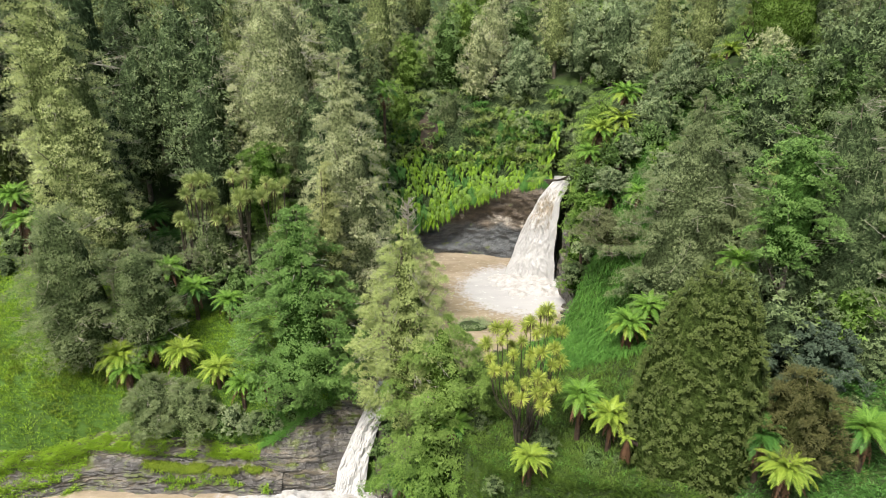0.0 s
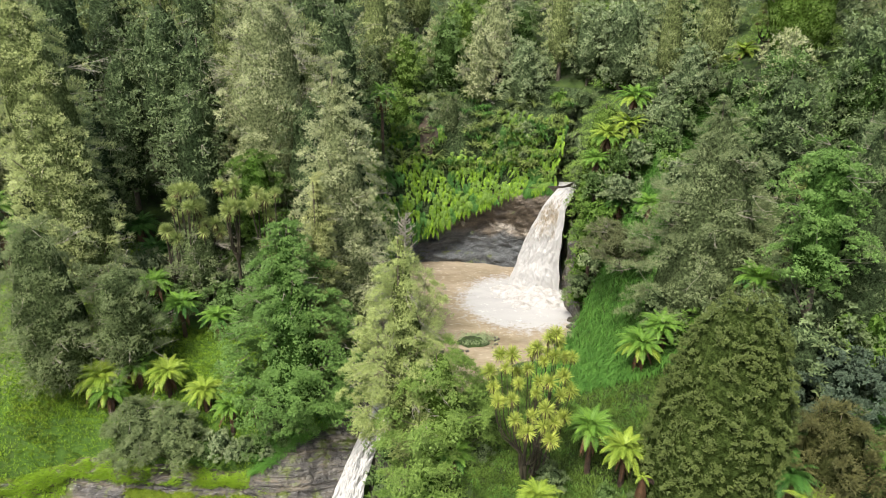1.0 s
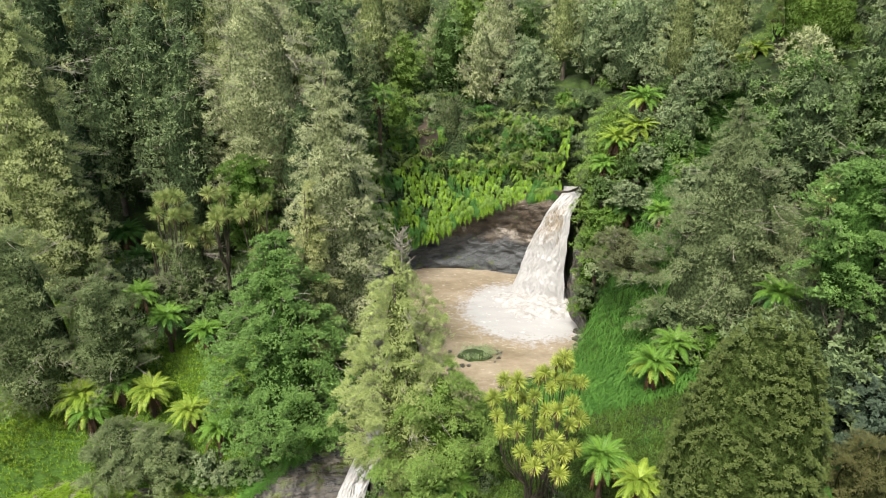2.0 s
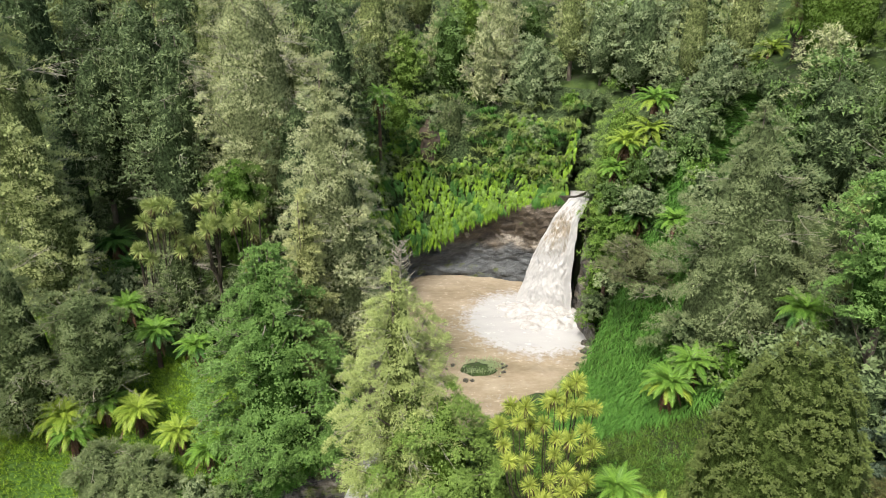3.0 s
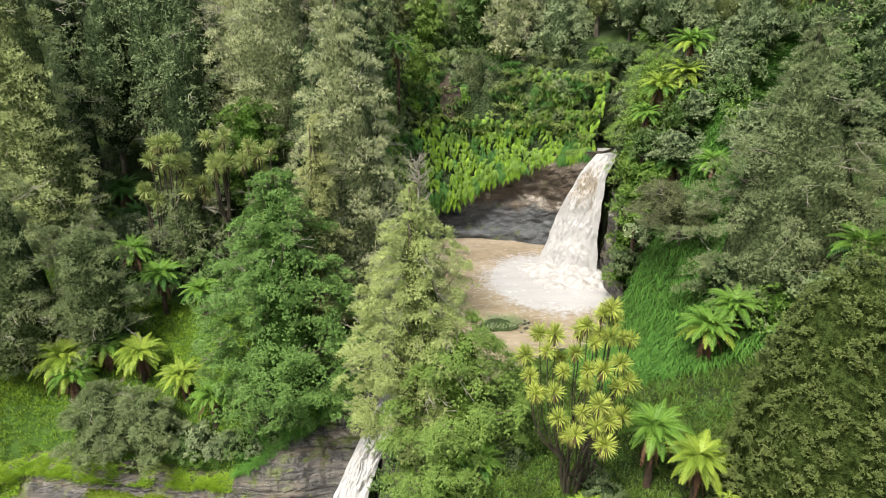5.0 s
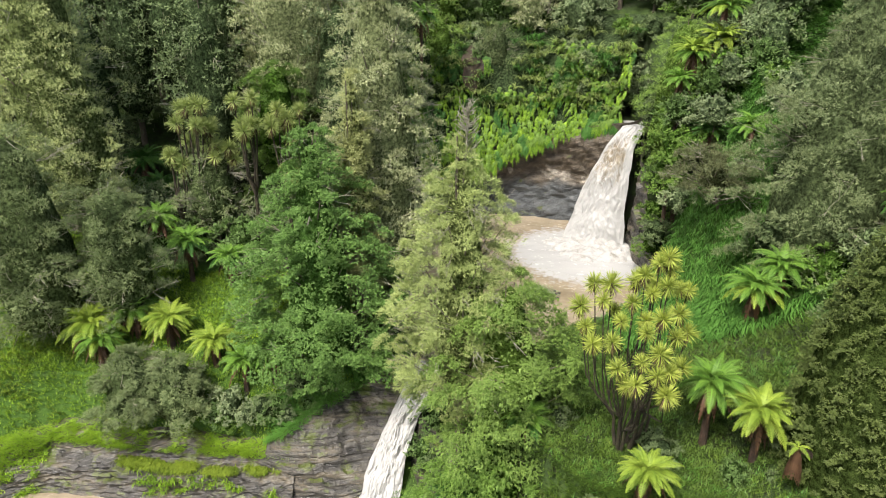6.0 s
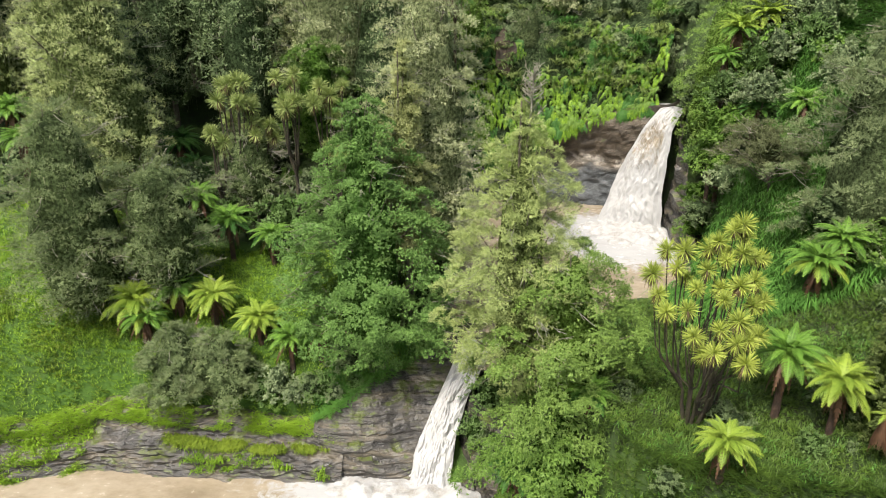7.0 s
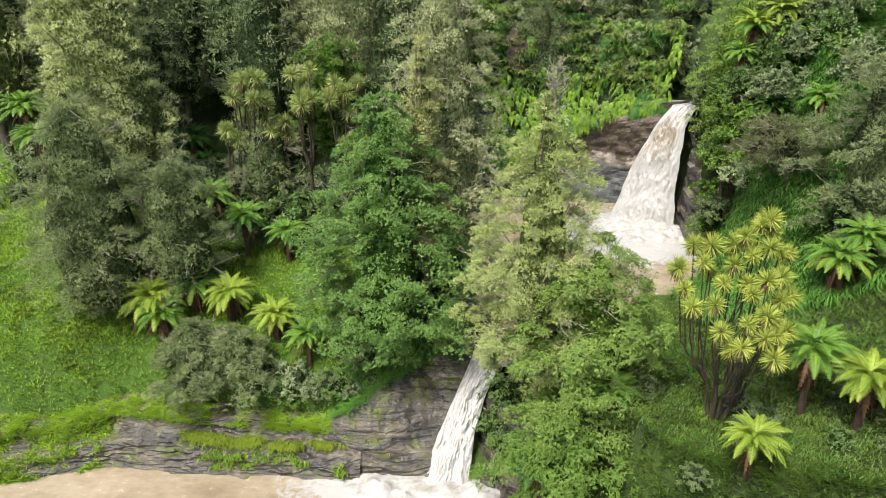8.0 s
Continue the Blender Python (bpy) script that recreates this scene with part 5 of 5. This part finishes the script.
# ---- grass ----
M_SPIT = leaf_mat("spit_grass", (0.014, 0.036, 0.006), (0.100, 0.168, 0.024), (0.16, 0.22, 0.04))
def grass(name, n, where, mat, label, tall=0.4, blades=4, wide=0.03, lay=0.5, seed=0, lift=0.0, bent=True):
    """Tufts of blades, joined; where() gives places on the ground, or with a height of their own."""
    rng = np.random.default_rng(seed)
    x, y, *z = where(rng, n)
    z = z[0] if z else height(x, y) + lift
    n = len(x)
    base = np.stack([x, y, z], -1)[:, None] + rng.normal(size=(n, blades, 3)) * np.array([0.12, 0.12, 0.0])
    a = rng.uniform(0, 2 * np.pi, (n, blades, 1))
    d = np.concatenate([np.cos(a), np.sin(a), 0 * a], -1)
    d = d + np.array([0, -0.35, 0])
    drift = (0.6 + 0.8 * fractal(x * 0.6, y * 0.6, 4.0, 2))[:, None, None]
    L = tall * drift * rng.uniform(0.5, 1.3, (n, blades, 1))
    s = np.concatenate([-np.sin(a), np.cos(a), 0 * a], -1) * wide
    e = base + np.array([0, 0, 0.75 - 0.5 * lay]) * L + d * L * lay * 1.15
    if bent:
        m = base + np.array([0, 0, 0.62]) * L + d * L * lay * 0.4
        v = np.stack([base - s, base + s, m + s, m - s, e + s * 0.2, e - s * 0.2], 2).reshape(-1, 3)
        k = np.arange(n * blades)[:, None] * 6
        f = np.concatenate([k + np.array([[0, 1, 2, 3]]), k + np.array([[3, 2, 4, 5]])])
    else:
        v = np.stack([base - s, base + s, e], 2).reshape(-1, 3)
        f = np.arange(len(v)).reshape(-1, 3)
    return tagged(put(name, mesh_np(name, v, f, mat)), label, "grass", kind="stuff")


def on_bank(u0, u1, v0, v1, gate=0.42, grain=1.7):
    """Places on the rock bank itself, in patches of the noise's own shape."""
    def where(rng, n):
        U, V = np.meshgrid(np.linspace(0, 1, 401), np.linspace(0, 1, 81), indexing="ij")
        p = bank(U, V)
        i = rng.integers(int(u0 * 400), int(u1 * 400), n)
        wave = 0.07 * (fractal(i * 0.04, 0.0, 5.0, 2) - 0.5)
        j = np.clip((rng.uniform(v0, v1, n) + wave) * 80, 2, 79).astype(int)
        b = p[i, j]
        ok = fractal(b[:, 0] * grain, b[:, 2] * grain * 1.8, 5.0, 3) + rng.normal(size=n) * 0.04 > gate
        b = b[ok] + rng.normal(size=(ok.sum(), 3)) * np.array([0.1, 0.04, 0.03])
        return b[:, 0], b[:, 1], b[:, 2]
    return where


def box(x0, x1, y0, y1, test=None):
    def where(rng, n):
        x, y = rng.uniform(x0, x1, n), rng.uniform(y0, y1, n)
        ok = (outside(POOL, x, y) > 0.4) & (fractal(x * 0.5, y * 0.5, 8.0, 2) > 0.12)
        if test is not None:
            ok &= test(x, y)
        return x[ok], y[ok]
    return where


def bank_test(x, y):
    return (y - shore(x) > 2.3) & ((x < -13.4) | (y - (x + 13.5) * 1.03 - 43.9 > 0.5))


grass("grass", 28000, box(-44, -7, 44.5, 56, bank_test), M_GRASS, "bright green grass on the river bank", 0.36, wide=0.028, seed=1, bent=False)
grass("grass", 7000, box(-15, -4.5, 44, 54, lambda x, y: (y - (x + 13.5) * 1.03 - 43.9 > -0.9) & (y - (x + 13.5) * 1.03 - 43.9 < 4)), M_LUSH, "lush green herbs above the slab", 0.6, wide=0.035, seed=21, lift=0.1)
grass("grass", 1500, on_bank(0.66, 0.97, 0.58, 0.63, 0.44), M_YGRASS, "yellow-green herbs on the rock ledge", 0.4, blades=5, wide=0.026, lay=0.75, seed=2)
grass("grass", 380, on_bank(0.70, 0.97, 0.25, 0.56, 0.56), M_GRASS, "green herbs trailing down the rock ledge", 0.38, blades=5, wide=0.026, lay=0.8, seed=22)
grass("grass", 2300, on_bank(0.1, 0.995, 0.80, 0.99, 0.42), M_GRASS, "grass hanging over the edge of the rock bank", 0.6, blades=5, lay=0.8, seed=8, bent=False)
grass("grass", 5200, on_bank(0.12, 0.52, 0.1, 0.8, 0.48, 1.0), M_GRASS, "mossy yellow-green herbs on the low rocks", 0.32, blades=6, wide=0.03, seed=9, bent=False)
grass("grass", 5200, box(-44, -24, 43, 51, lambda x, y: (y - shore(x) > 2.6) & (fractal(x * 0.4, y * 0.4, 2.0, 2) > 0.48)), M_YGRASS, "yellow-flowering herbs in the grass", 0.42, wide=0.035, seed=3, lift=0.05, bent=False)
grass("grass", 36000, box(-4, 17, 26.5, 52, lambda x, y: y - shore(x) > 0.6), M_SPIT, "short green grass on the spit", 0.42, wide=0.03, seed=4, bent=False)
grass("grass", 11000, box(7, 20, 46, 66, lambda x, y: (x > 9.5) | (y < 52)), M_LUSH, "long lush drooping grass on the slope", 0.8, blades=3, wide=0.03, lay=0.9, seed=5)
grass("grass", 450, lambda rng, n: tuple(slab(rng.random((n, 1)) * 0.97, rng.random((n, 1)) ** 2 * 0.12)[:, 0].T + np.array([[-0.1], [0.1], [0.05]])), M_LUSH, "grass along the top of the slab", 0.65, blades=4, lay=0.9, seed=10, bent=False)
grass("grass", 9000, box(-2, 17, 26, 37.0, lambda x, y: (y - shore(x) > 0.1) & (y - shore(x) < 4.5)), M_SPIT, "long hanging grass on the edge of the bank", 0.7, lay=0.9, seed=6, bent=False)
grass("grass", 700, lambda rng, n: (2.9 + rng.normal(size=n) * 0.8, 60.5 + rng.normal(size=n) * 0.55), M_GREY, "tufts of grass on the islet", 0.3, seed=7, lift=0.95, bent=False)

grass("grass", 5000, box(16, 30, 25, 38), M_FERND, "dark leafy undergrowth on the slope", 0.5, blades=4, wide=0.05, lay=0.7, seed=12, bent=False)

grass("grass", 6000, box(-48, -30, 55, 68), M_GRASS, "bright green grass on the upper bank", 0.5, wide=0.04, seed=14, bent=False)

grass("grass", 7000, box(18.5, 29, 57, 71), M_LUSH, "long bright grass between the trees on the slope", 0.9, blades=3, wide=0.04, lay=0.9, seed=15, bent=False)

grass("grass", 4000, box(-2, 15, 31, 50, lambda x, y: (y - shore(x) > 1.2) & (fractal(x * 0.8, y * 0.8, 12.0, 3) > 0.5)), M_LUSH, "taller green tufts in the grass of the spit", 0.5, wide=0.028, seed=16, bent=False)

# ---- shrubs and forest: a few of each kind, repeated ----
FAR = dict(sprigs=7, leaves=4, length=0.31, width=0.066, per=3, twigs=0, limbs=5, ragged=0.3, bough=1.3, rings=(12, 12))


def proto(name, h, r, profile, mat, label, seed, category="tree", **kw):
    opts = dict(FAR)
    opts.update(kw)
    ob = tree(name, 0, 0, h, r, profile, mat, label, category, seed=seed, z=0, **opts)
    return ob


KINDS = {}


def plant(kind, x, y, scale, z=None):
    """The next plant of a kind: the first built is itself placed, then its copies."""
    made, used = KINDS[kind]
    k = RNG.integers(len(made))
    m = pose(x, y, (hz(x, y) if z is None else z) - 0.15, 0, 0, RNG.uniform(0, 360)) @ Matrix.Diagonal((scale, scale, scale * RNG.uniform(0.9, 1.15), 1))
    if not used[k]:
        used[k] = True
        made[k].matrix_basis = m
        return made[k]
    src = made[k]
    keep = src.matrix_basis.copy()
    src.matrix_basis = Matrix.Identity(4)
    ob = copy_thing(src, m)
    src.matrix_basis = keep
    return ob


def kind(key, *protos):
    KINDS[key] = (list(protos), [False] * len(protos))


FEATHER = dict(length=0.36, width=0.034, leaves=5, droop=0.25, splay=(8, 50), squash=0.7, tilt=0.4)
SMALL = dict(crown=(0, 1), bough=0.7, per=2, sprigs=9, length=0.25, width=0.066, limbs=4, rings=(10, 8))
kind("tall_dark", *[proto("tree", 16, 3.3, TALL, M_DARK, "tall dark green forest tree", 50 + i, strands=200, twigs=10) for i in range(3)])
kind("tall_kahi", *[proto("tree", 17, 2.9, CONE, M_KAHI, "tall olive green conifer in the forest", 55 + i, strands=150, **FEATHER) for i in range(2)])
kind("round_grey", *[proto("tree", 9, 2.7, ROUND, M_GREY, "rounded grey-green forest tree", 60 + i, crown=(0.1, 1), bough=1.0) for i in range(3)])
kind("round_green", *[proto("tree", 9, 2.6, ROUND, M_BROAD, "rounded green broadleaf tree", 65 + i, crown=(0.1, 1), width=0.075, bough=1.0) for i in range(2)])
kind("round_dark", *[proto("tree", 9, 2.7, ROUND, M_DARK, "dark green rounded forest tree", 70 + i, crown=(0.1, 1), bough=1.0) for i in range(3)])
kind("lime", *[proto("tree", 10, 2.6, [0.5, 0.7, 1, 0.9, 1, 0.8, 0.5], M_LIME, "light yellow-green forest tree", 75 + i, crown=(0.2, 1), bough=1.0) for i in range(2)])
kind("olive", *[proto("tree", 9, 2.9, ROUND, M_OLIVE, "dark olive tree with bare grey twigs", 100 + i, crown=(0.1, 1), twigs=16, bough=1.05, **FEATHER) for i in range(3)])
kind("pale", *[proto("tree", 10, 2.2, TALL, M_PALE, "pale lichen-covered forest tree", 80 + i, twigs=26, crown=(0.2, 1), bough=0.95, **FEATHER) for i in range(2)])
kind("bush", *[proto("shrub", 2.6, 1.6, DOME, M_BROAD, "leafy green shrub on the slope", 85 + i, "shrub", **SMALL) for i in range(2)])
kind("bush_grey", *[proto("shrub", 2.8, 1.6, DOME, M_GREY, "grey-green shrub on the slope", 88 + i, "shrub", **SMALL) for i in range(2)])
kind("bush_lime", *[proto("shrub", 2.4, 1.5, DOME, M_BRIGHT, "bright green leafy shrub", 91 + i, "shrub", **SMALL) for i in range(2)])
kind("bush_dark", *[proto("shrub", 2.8, 1.7, DOME, M_DARK, "dark green shrub in the shade", 94 + i, "shrub", **SMALL) for i in range(2)])

TAKEN = [(11.5, 87.5, 2.2), (-31.6, 58, 4), (-17.2, 67.5, 4), (-8.6, 54.8, 4), (19.8, 51.4, 5.5), (16.6, 73, 3.6), (21.8, 40.4, 3), (26.2, 42.5, 4), (23.6, 38.4, 3.2), (20.3, 32.6, 3), (14.6, 34.6, 5), (33.6, 70.5, 4.5), (14.2, 78, 2.5), (17, 66.5, 2.4),
         (18.2, 69.5, 2.4), (31, 80, 2.4), (35, 81, 2.4), (-31.5, 67, 2.8), (-29, 64.7, 2.5), (23.5, 44.6, 2.6), (20.8, 44, 2), (18.5, 31.4, 2.4), (23.9, 32, 2.4)]


def scatter(kinds, x0, x1, y0, y1, gap, scales, tries, test=None):
    """Plants at random, no two nearer than the gap."""
    names, odds = zip(*kinds)
    odds = np.array(odds, float) / sum(odds)
    mine = []
    for _ in range(tries):
        x, y = RNG.uniform(x0, x1), RNG.uniform(y0, y1)
        if abs(x + 2) > 0.70 * y + 3 or (test and not test(x, y)):
            continue
        if any((x - a) ** 2 + (y - b) ** 2 < r * r for a, b, r in TAKEN) or any((x - a) ** 2 + (y - b) ** 2 < gap * gap for a, b in mine):
            continue
        if outside(POOL, np.array([x]), np.array([y]))[0] < 3.0:
            continue
        mine.append((x, y))
        plant(names[RNG.choice(len(names), p=odds)], x, y, RNG.uniform(*scales))
    return mine


scatter([("tall_dark", 5), ("tall_kahi", 2), ("pale", 0.6)], -64, -11, 65, 84, 4.4, (0.95, 1.4), 900)
scatter([("tall_dark", 3), ("tall_kahi", 2), ("round_grey", 1), ("lime", 0.5)], -70, -9, 84, 102, 5.6, (1.0, 1.4), 500)
scatter([("round_grey", 4), ("olive", 2), ("lime", 2), ("pale", 3.5), ("round_green", 1), ("tall_kahi", 0.7)], -10, 30, 85, 110, 4.0, (0.7, 1.25), 1400)
scatter([("round_grey", 4), ("olive", 2.5), ("round_dark", 1), ("round_green", 1), ("pale", 0.8), ("lime", 0.6), ("tall_kahi", 0.8)], 20, 72, 56, 100, 4.6, (0.65, 1.15), 1500, lambda x, y: x - 20 > (70 - y) * 0.15 and not (x < 27 and 60 < y < 69))
scatter([("olive", 4), ("round_dark", 2), ("round_green", 1), ("tall_dark", 0.6)], 26, 52, 34, 58, 4.0, (0.8, 1.2), 500)
# undergrowth
scatter([("bush", 2), ("bush_grey", 2), ("bush_dark", 3), ("bush_lime", 1)], -44, -9, 57, 66, 2.5, (0.7, 1.4), 600, lambda x, y: not (x < -34 and y < 60))
scatter([("bush", 2), ("bush_grey", 2), ("bush_dark", 2), ("bush_lime", 1)], 15.2, 30, 58, 78, 2.6, (0.6, 1.2), 500, lambda x, y: not (x < 19.5 and y < 62) and not (21 < x < 28 and 60 < y < 69))
scatter([("bush_dark", 3), ("bush", 2), ("bush_grey", 1)], 17, 30, 37, 48, 2.6, (0.8, 1.2), 260)
scatter([("bush", 2), ("bush_grey", 2), ("bush_lime", 1), ("bush_dark", 1)], -9, 30, 84, 100, 3.0, (0.7, 1.3), 240)
scatter([("bush_dark", 4), ("bush", 2)], 16.5, 32, 26, 37, 1.2, (0.32, 0.6), 500)
for k, x, y, z, s in [("bush_lime", 14.2, 66.5, 14.5, 1.1), ("bush_lime", 14.0, 64.2, 16.6, 1.3), ("bush_lime", 14.0, 63.2, 14.2, 1.0), ("bush_lime", 14.6, 67.6, 18.4, 1.2), ("bush_grey", 15.2, 65.4, 19.4, 1.1), ("bush_lime", 14.6, 63.0, 17.4, 1.0),
                      ("bush", 14.5, 69.6, 13.4, 0.9), ("bush_lime", 13.9, 67.6, 10.6, 0.9), ("bush_lime", 13.6, 66.0, 8.2, 0.9), ("bush_dark", 13.3, 64.5, 9.8, 0.9), ("bush", 15.4, 71.0, 18.6, 1.1), ("bush_grey", 16.0, 62.0, 20.2, 1.0),
                      ("bush_grey", 14.0, 61.6, 13.6, 0.9), ("bush", 17.0, 48.6, 12.6, 1.2), ("bush_dark", 16.4, 50.6, 14.0, 1.0), ("bush_lime", 18.6, 47.4, 13.4, 1.2), ("bush_dark", 20.6, 47.0, 14.0, 1.4),
                      ("bush", -4.9, 44.4, 2.2, 0.8), ("bush", -4.1, 45.6, 4.0, 0.8), ("bush_dark", -3.9, 43.2, 1.6, 0.8), ("bush_dark", 6.6, 36.4, 9.0, 0.5), ("bush", -1.0, 44.6, 7.6, 0.9), ("bush", 0.8, 43.6, 8.0, 0.7), ("bush_dark", 2.2, 39.6, 8.2, 0.6),
                      ("bush_grey", -17.6, 46.2, 4.0, 0.7), ("bush", -14.6, 46.2, 4.0, 0.6), ("bush_grey", -34.6, 47.6, 4.6, 0.6), ("bush_dark", -13.2, 47.2, 5.6, 0.8), ("bush_dark", -10.4, 49.6, 7.0, 0.8), ("bush", -8.6, 51.6, 8.0, 1.1), ("bush_dark", -8.4, 55.5, 8.2, 1.2),
                      ("bush", -12.6, 46.3, 4.3, 0.42), ("bush_dark", -11.3, 47.6, 4.9, 0.45), ("bush", -9.9, 48.9, 5.4, 0.5), ("bush_dark", -8.7, 50.1, 5.9, 0.5), ("bush", -7.4, 51.6, 6.4, 0.55), ("bush_grey", -13.9, 45.9, 3.9, 0.4), ("bush_dark", -15.4, 46.0, 4.2, 0.5), ("bush_grey", -16.4, 45.6, 3.9, 0.45), ("bush", -18.6, 45.7, 4.0, 0.5), ("bush_lime", -17.6, 45.3, 3.5, 0.3), ("bush_lime", -13.2, 46.9, 4.6, 0.35),
                      ("bush_dark", -8.6, 60.0, 8.6, 1.4), ("bush_dark", -8.8, 65.0, 9.0, 1.5), ("bush_dark", -8.8, 70.0, 10.0, 1.5), ("bush_dark", -9.0, 75.0, 11.0, 1.5)]:
    plant(k, x, y, s, z)
for k, x, y, z, s in [("bush_dark", 15.9, 77.5, 17.6, 1.0), ("bush", 15.9, 80.0, 18.4, 1.1), ("bush_dark", 12.6, 84.0, 18.6, 1.1), ("bush_grey", 16.2, 83.0, 19.5, 1.2), ("bush_dark", 15.2, 75.8, 18.6, 0.7), ("bush_dark", 13.2, 88.0, 20.0, 1.2), ("bush", 15.6, 87.0, 20.6, 1.2),
                      ("bush_dark", 21.6, 39.2, 15.6, 1.4), ("bush_dark", 20.2, 41.4, 15.6, 1.5), ("bush_dark", 22.8, 41.0, 17.0, 1.4), ("bush_grey", 20.2, 68.2, 25.4, 1.2), ("bush_dark", 21.4, 66.4, 25.0, 1.1), ("bush", 19.8, 64.8, 24.0, 1.0), ("bush_grey", 21.8, 69.4, 26.4, 1.2), ("bush_lime", 26.7, 40.0, 16.4, 1.7), ("bush_lime", 24.9, 40.6, 16.0, 1.2), ("bush", 16.5, 65.4, 22.0, 0.9), ("bush_grey", 17.8, 65.4, 22.8, 1.0), ("bush_lime", 15.2, 66.0, 21.0, 0.9), ("bush_dark", 18.2, 68.2, 25.0, 1.1), ("bush", 14.2, 65.2, 20.0, 0.9), ("bush_dark", 6.2, 37.6, 8.9, 0.5), ("bush_dark", 3.0, 33.6, 8.4, 0.35), ("bush", 9.4, 35.2, 9.0, 0.5), ("bush_dark", 11.6, 37.4, 9.4, 0.7), ("bush_dark", 11.0, 34.6, 9.0, 0.45)]:
    plant(k, x, y, s, z)
# bushes on the overgrown face above the rock
for i in range(44):
    u = RNG.uniform(0.05, 0.86)
    z = np.interp(u, [0, 0.28, 0.36], [14.0, 15.0, 19.8]) + RNG.random() * (9.5 if u > 0.32 else 13)
    p, n = cliff_place(u, z)
    if -1.8 < p[0] < 2.2 and 18.0 < z < 24.6:
        continue
    plant(("bush", "bush_dark", "bush_lime", "bush_grey")[RNG.choice(4, p=(0.3, 0.15, 0.2, 0.35))], p[0] + n[0] * 0.3, p[1] + n[1] * 0.3, RNG.uniform(0.45, 0.85), z - 0.6)
for key, (made, used) in KINDS.items():
    for ob, flag in zip(made, used):
        if not flag:
            for o in (*ob.children_recursive, ob):
                bpy.data.objects.remove(o)


# ---- a pale rail fence between the trees above the gorge ----
M_RAIL = surface_mat("weathered_white_rail", [(0.3, (0.42, 0.42, 0.40)), (0.7, (0.70, 0.70, 0.68))], 3.0, bump=0.2)


def plank(name, parent, x, y, z, sx, sy, sz):
    bm = bmesh.new()
    bmesh.ops.create_cube(bm, size=1)
    for v in bm.verts:
        v.co = Vector((v.co.x * sx, v.co.y * sy, v.co.z * sz))
    bmesh.ops.bevel(bm, geom=bm.edges[:], offset=min(sx, sy, sz) * 0.12, segments=1, affect="EDGES")
    me = bpy.data.meshes.new(name)
    bm.to_mesh(me)
    bm.free()
    me.materials.append(M_RAIL)
    return put(name, me, parent, pose(x, y, z))


fence = thing("rail_fence", pose(11.6, 88.4, hz(11.6, 88.4)), "pale weathered rail fence half hidden by trees", "fence")
for x in (-2.0, 0.0, 2.0):
    plank("post", fence, x, 0, 0.55, 0.12, 0.12, 1.5)
for z in (0.75, 1.15):
    plank("rail", fence, 0, -0.09, z, 4.6, 0.05, 0.14)
